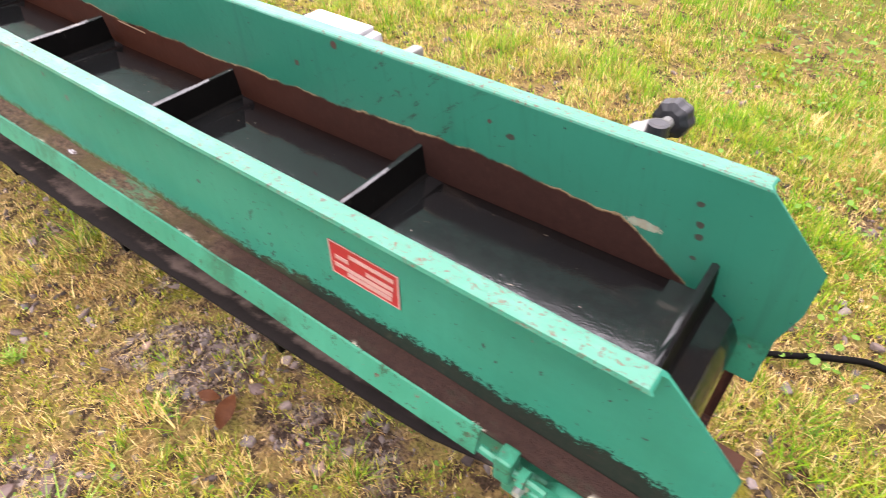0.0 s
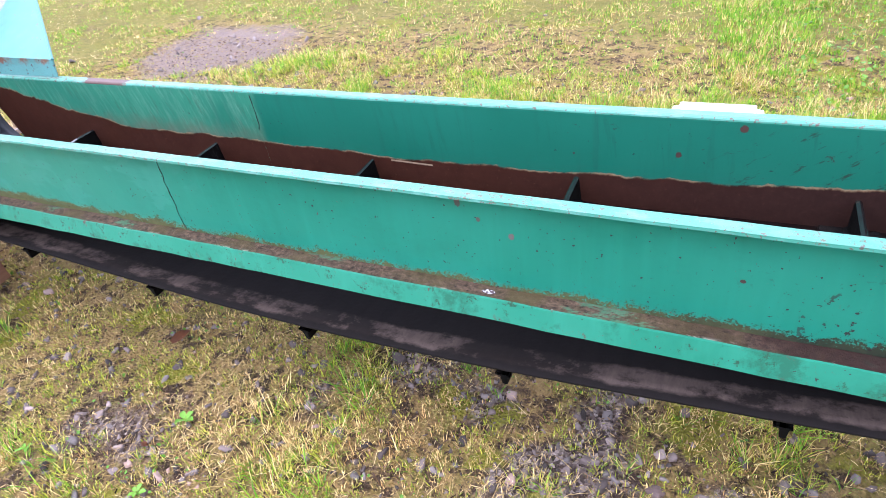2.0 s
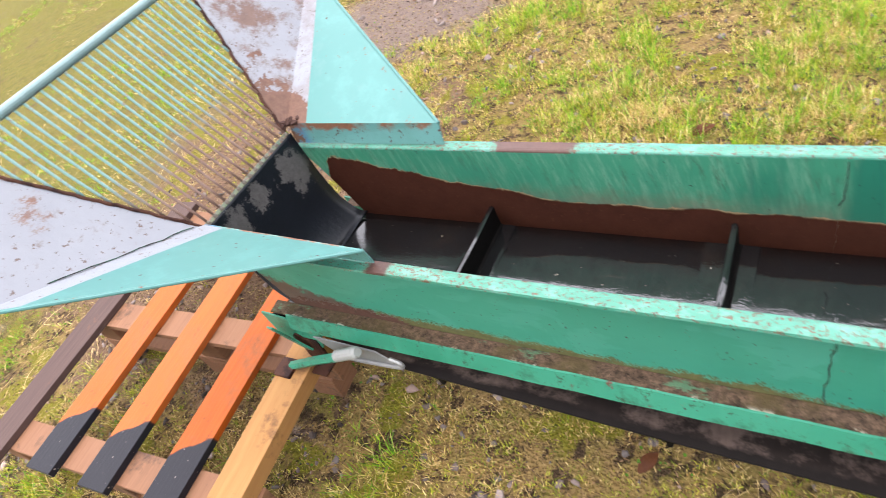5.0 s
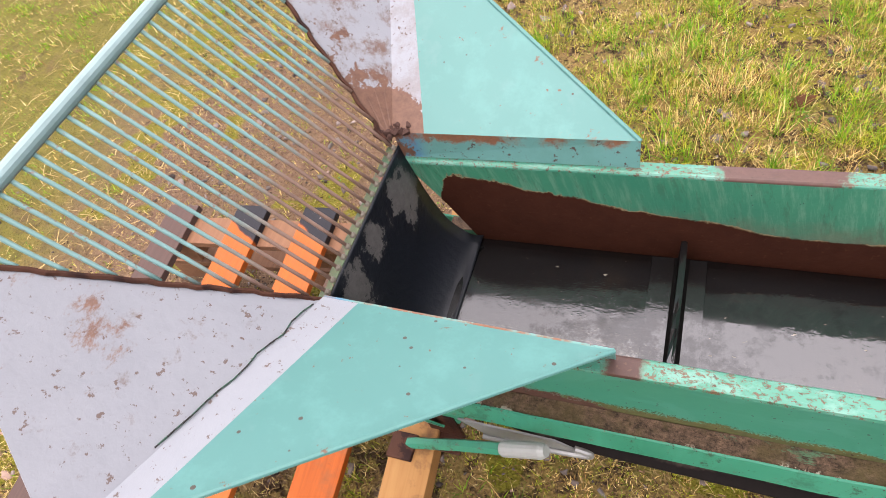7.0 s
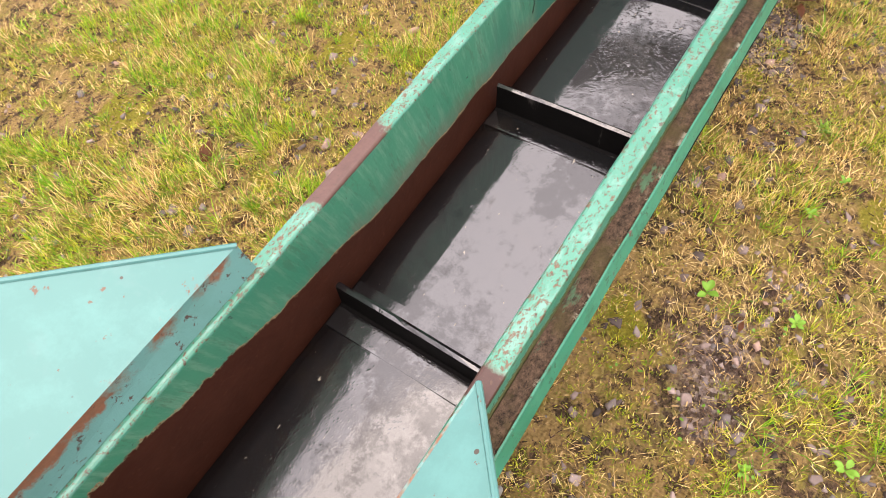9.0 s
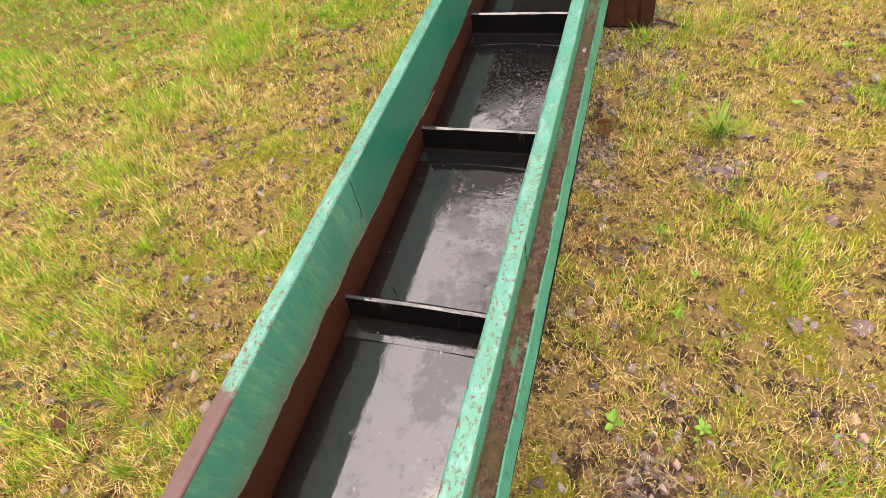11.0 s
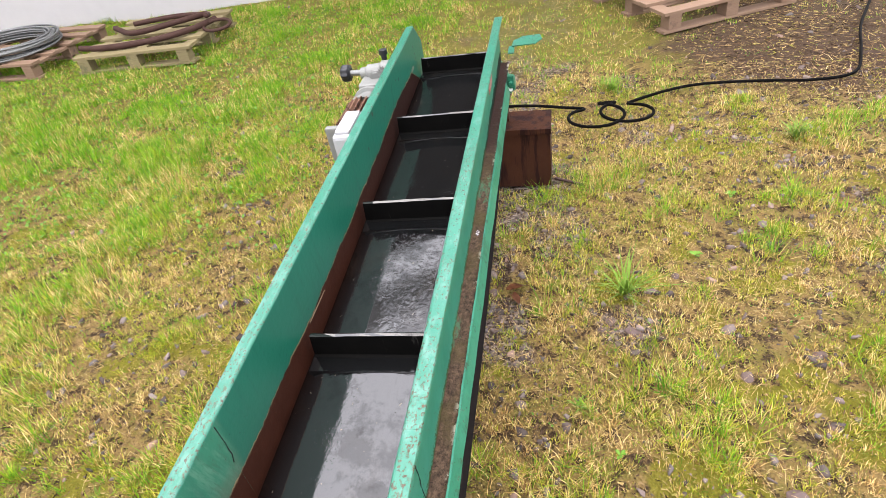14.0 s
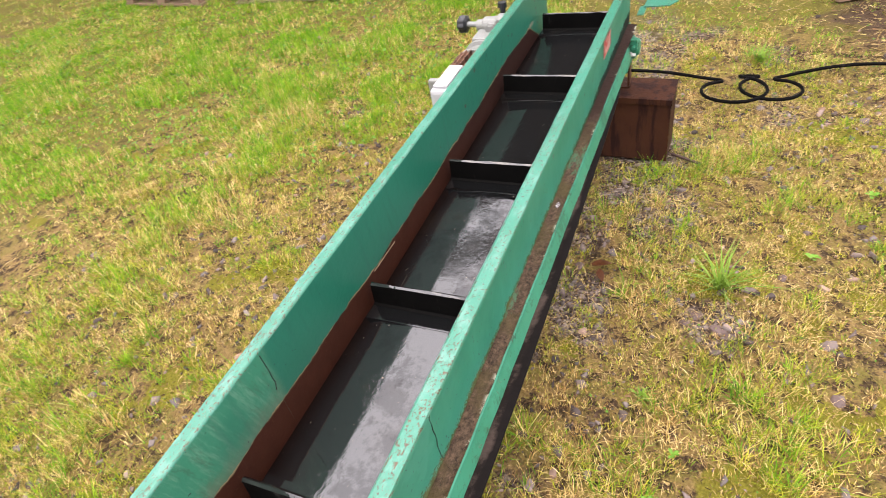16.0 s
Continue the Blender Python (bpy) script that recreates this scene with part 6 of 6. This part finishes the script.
def litter(name, n, x0, x1, y0, y1, size, want, label):
    """Small flat crumbs: bits of dead leaf, bark, broken straw and soil."""
    x, y = spots(n, x0, x1, y0, y1, want)
    m = len(x)
    l, w, a = RNG.uniform(*size, m), RNG.uniform(0.0008, 0.0034, m), RNG.uniform(0, 2 * np.pi, m)
    ca, sa, z = np.cos(a), np.sin(a), lift(x, y) + RNG.uniform(0.001, 0.008, m)
    corners = []
    for u, s in ((-0.5, -0.4), (0.5, -0.5), (0.45, 0.5), (-0.5, 0.4)):
        px, py = l * u, w * s * RNG.uniform(0.5, 1.3, m)
        corners.append(np.stack([x + px * ca - py * sa, y + px * sa + py * ca, z + RNG.normal(0, 0.0022, m)], -1))
    many(name, np.stack(corners, 1).reshape(-1, 3), np.arange(m * 4), np.full(m, 4), M_LITTER, label, "litter")


def litter_material():
    k = Nodes("plant_litter")
    c = k.ramp(k.island(), (0.0, (0.016, 0.010, 0.008)), (0.25, (0.085, 0.050, 0.032)), (0.5, (0.20, 0.125, 0.065)), (0.75, (0.42, 0.30, 0.135)), (0.9, (0.25, 0.24, 0.050)), (1.0, (0.26, 0.15, 0.095)))
    return k.done(c, 0.7, 0.0, None, spec=0.1)


M_LITTER = litter_material()
litter("litter", 170000, -2.9, 3.2, -2.0, 2.6, (0.004, 0.018), lambda x, y: 0.55 + 0.4 * gravelly(x, y), "brown crumbs of dead leaves and broken straw on the soil")


litter("litter", 26000, 2.6, 4.8, -3.0, -0.6, (0.010, 0.045), lambda x, y: 0.06 + 0.5 * bare(x, y), "dead leaves, bark and straw on bare soil")


def pebbles(name, n, x0, x1, y0, y1, size, want, label):
    """Flat broken stones: an uneven six-sided plate each, tilted and half sunk."""
    x, y = spots(n, x0, x1, y0, y1, want)
    m = len(x)
    r = RNG.uniform(0, 1, m) ** 2.6 * (size[1] - size[0]) + size[0]
    a = np.arange(6) * np.pi / 3 + RNG.uniform(-0.50, 0.50, (m, 6))
    k = RNG.uniform(0.50, 1.25, (m, 6)) * r[:, None]
    wide = RNG.uniform(0.45, 1.0, (m, 1))
    px, py = k * np.cos(a), k * np.sin(a) * wide
    tall = r * RNG.uniform(0.20, 0.55, m)
    tx, ty = RNG.normal(0, 0.38, (m, 1)), RNG.normal(0, 0.38, (m, 1))
    turn = RNG.uniform(0, 2 * np.pi, (m, 1))
    rings = []
    for scale, up in ((1.0, -0.8), (1.0, 0.55), (0.86, 1.0)):
        qx, qy = px * scale + RNG.normal(0, 0.05, (m, 6)) * r[:, None], py * scale + RNG.normal(0, 0.05, (m, 6)) * r[:, None]
        qz = (tall * up)[:, None] + qx * tx + qy * ty + RNG.normal(0, 0.10, (m, 6)) * tall[:, None]
        rings.append(np.stack([qx * np.cos(turn) - qy * np.sin(turn) + x[:, None], qx * np.sin(turn) + qy * np.cos(turn) + y[:, None], qz + (lift(x, y) + 0.0015)[:, None]], -1))
    v = np.concatenate(rings, 1)
    quads = [(o + i, o + (i + 1) % 6, o + 6 + (i + 1) % 6, o + 6 + i) for o in (0, 6) for i in range(6)]
    b = np.arange(m)[:, None] * 18
    f = np.concatenate([b + np.array(quads).ravel(), b + np.arange(12, 18)], 1).ravel()
    many(name, v.reshape(-1, 3), f, np.tile([4] * 12 + [6], m), M_STONE, label, "gravel")


pebbles("gravel", 36000, -2.6, 3.0, -1.9, 1.8, (0.003, 0.019), gravelly, "small brown and grey gravel stones in the turf")
pebbles("gravel", 9000, -2.6, 3.0, -1.9, 2.2, (0.004, 0.022), lambda x, y: np.full(x.shape, 0.35), "loose dark and reddish stone chips scattered over the turf")
pebbles("gravel", 9000, -3.4, 6.0, -3.2, 6.5, (0.006, 0.03), lambda x, y: 0.06 + 0.25 * bare(x, y), "scattered stones further across the yard")


def stone(x, y, r, flat, seed, label):
    rng = random.Random(seed)
    bm = bmesh.new()
    bmesh.ops.create_icosphere(bm, subdivisions=2, radius=1.0)
    for v in bm.verts:
        d = 1 + 0.28 * noise.noise(v.co * 1.3 + Vector((seed, 0, 0))) + 0.10 * noise.noise(v.co * 3.1 + Vector((0, seed, 0)))
        v.co = Vector((v.co.x * d * r * 1.3, v.co.y * d * r, v.co.z * d * r * flat))
    ob = part("stone", bm, M_STONE_BIG, None)
    ob.matrix_world = pose(x, y, float(lift(x, y)) + r * flat * 0.2, rng.uniform(-8, 8), rng.uniform(-8, 8), rng.uniform(0, 180))
    tagged(ob, label, "stone", "larger stones")


for i, (x, y, r, fl) in enumerate(((0.36, -0.82, 0.026, 0.35), (0.34, -0.66, 0.024, 0.4), (0.59, -0.98, 0.017, 0.4), (0.93, -0.48, 0.021, 0.5), (0.98, -0.41, 0.019, 0.5), (0.91, -0.51, 0.017, 0.5), (0.94, -0.385, 0.016, 0.5),
                                   (1.14, 0.0, 0.016, 0.5), (0.75, -0.79, 0.017, 0.4), (0.85, -1.02, 0.018, 0.4), (1.24, -0.66, 0.014, 0.5), (0.22, -0.90, 0.019, 0.4), (1.41, -1.22, 0.018, 0.4), (0.53, -0.58, 0.014, 0.4))):
    stone(x, y, r, fl, i + 1, ("flat reddish-brown stone half sunk in the grass", "dark grey flat stone half sunk in the grass")[i % 2])

# ---- weeds that stand out ----


def grass_plant(x, y, n, h, label, seed):
    rng = np.random.default_rng(seed)
    a = rng.uniform(0, 2 * np.pi, n)
    v, f, s = blades(np.full(n, x) + rng.normal(0, 0.008, n), np.full(n, y) + rng.normal(0, 0.008, n), np.full(n, float(lift(x, y))), rng.uniform(0.5, 1.0, n) * h, rng.uniform(0.004, 0.007, n), a, rng.uniform(0.35, 0.95, n), rng.uniform(0.1, 0.5, n))
    ob = many("grass_tuft", v, f, s, M_TUFT, label, "grass tuft")
    ob["kind"], ob["group"] = "", "standing weeds"
    del ob["kind"]


grass_plant(1.135, -0.470, 52, 0.20, "bright green tuft of long grass in gravelly turf", 1)
grass_plant(0.62, -0.30, 24, 0.05, "small green grass tuft beside the conveyor", 2)
grass_plant(2.25, -1.35, 60, 0.13, "large light green grass tuft in the yard", 3)
grass_plant(2.95, -0.55, 60, 0.12, "large light green grass tuft in the yard", 4)
grass_plant(0.95, 0.62, 50, 0.14, "tall green grass tuft against the far rail", 5)


def rosette(x, y, n, l, label, seed):
    """A weed of a few round leaves, each a cupped mesh with a midrib."""
    rng = random.Random(seed)
    ob = empty("weed", pose(x, y, float(lift(x, y)) + 0.004, 0, 0, rng.uniform(0, 360)), label, "weed", "standing weeds")
    for i in range(n):
        bm = bmesh.new()
        k = rng.uniform(0.7, 1.1) * l
        rows = []
        for u in range(6):
            f = u / 5
            w = k * 0.34 * math.sin(math.pi * min(1, 0.08 + f * 0.9)) ** 0.8
            rows.append([bm.verts.new((k * (0.15 + f), w * c, 0.012 + k * 0.35 * math.sin(1.9 * f) + abs(c) * w * 0.35)) for c in (-1, -0.5, 0, 0.5, 1)])
        for a, b in zip(rows, rows[1:]):
            for j in range(4):
                bm.faces.new((a[j], a[j + 1], b[j + 1], b[j]))
        tube(bm, (0, 0, 0), (k * 0.17, 0, 0.014), 0.0012, 0.001, 5)
        leaf = smooth(part("leaf", bm, M_LEAF, ob))
        leaf.matrix_local = pose(0, 0, 0, rng.uniform(-8, 8), rng.uniform(-12, 12), 360 * i / n + rng.uniform(-25, 25))


for i, (x, y, n, l) in enumerate(((-0.02, -0.43, 5, 0.021), (0.45, -0.40, 6, 0.016), (-0.42, -0.44, 5, 0.017), (-0.30, -0.62, 5, 0.022), (0.30, -0.36, 5, 0.018), (1.35, -0.75, 6, 0.022), (-0.05, -0.22, 4, 0.03), (1.75, -0.95, 6, 0.025), (0.7, -1.2, 5, 0.025))):
    rosette(x, y, n, l, ("small bright green broad-leaved weed in the turf", "low green clover-like weed in the turf")[i % 2], i + 3)


def clover_patch(name, n, x0, x1, y0, y1, size, want, label):
    x, y = spots(n, x0, x1, y0, y1, want)
    m = len(x)
    r, z = RNG.uniform(*size, m), RNG.uniform(0.01, 0.05, m)
    a = np.linspace(0, 2 * np.pi, 7)[:-1]
    rr = r[:, None] * RNG.uniform(0.75, 1.1, (m, 6))
    tx, ty = RNG.normal(0, 0.35, (m, 1)), RNG.normal(0, 0.35, (m, 1))
    px, py = rr * np.cos(a), rr * np.sin(a)
    v = np.empty((m, 7, 3))
    v[:, 0] = np.stack([x, y, lift(x, y) + z - r * 0.2], -1)
    v[:, 1:] = np.stack([x[:, None] + px, y[:, None] + py, (lift(x, y) + z)[:, None] + px * tx + py * ty], -1)
    b = np.arange(m)[:, None] * 7
    f = np.concatenate([b + np.array([0, 1 + i, 1 + (i + 1) % 6]) for i in range(6)], 1).ravel()
    many(name, v.reshape(-1, 3), f, np.full(m * 6, 3), M_LEAFS, label, "weeds")


clover_patch("clover", 10000, 1.4, 5.2, 0.8, 5.6, (0.005, 0.012), lambda x, y: np.clip(cover(x, y) * 1.1 - 0.3, 0, 1), "low round-leaved green weeds in the grass")
clover_patch("clover", 16000, -2.4, 3.4, -1.8, 2.2, (0.0025, 0.0055), lambda x, y: np.clip(5 * (field(x, y, 0.14, 8, 2) - 0.60), 0, 0.6), "tiny clover leaves among the grass")


def dead_leaf(x, y, l, turn, label):
    bm = bmesh.new()
    rows = []
    for u in range(7):
        f = u / 6
        w = l * 0.24 * math.sin(math.pi * (0.04 + 0.92 * f))
        rows.append([bm.verts.new((l * (f - 0.5), w * c, 0.003 + 0.10 * l * math.sin(2.2 * f + c) + 0.25 * abs(c) * w)) for c in (-1, -0.4, 0.4, 1)])
    for a, b in zip(rows, rows[1:]):
        for j in range(3):
            bm.faces.new((a[j], a[j + 1], b[j + 1], b[j]))
    r = bmesh.ops.solidify(bm, geom=bm.faces[:], thickness=0.0006)
    ob = smooth(part("dead_leaf", bm, M_DEAD, None))
    ob.matrix_world = pose(x, y, float(lift(x, y)) + 0.020, 4, -5, turn)
    tagged(ob, label, "leaf", "fallen leaves")


for x, y, l, turn, label in ((1.145, -0.085, 0.085, 115, "curled red-brown dead leaf in the grass"), (1.085, -0.085, 0.06, 20, "rust-coloured dead leaf on gravel"), (-0.30, 0.03, 0.07, 60, "dark brown dead leaf beside the conveyor"),
                             (-0.10, -0.32, 0.03, 0, "small orange dead leaf in the straw"), (-0.37, 1.27, 0.085, 30, "dark purple-brown dead leaf in pale grass"), (0.05, 0.85, 0.03, 80, "small orange-brown leaf in pale grass"), (0.75, -0.55, 0.03, 40, "small brown leaf in the straw")):
    dead_leaf(x, y, l, turn, label)
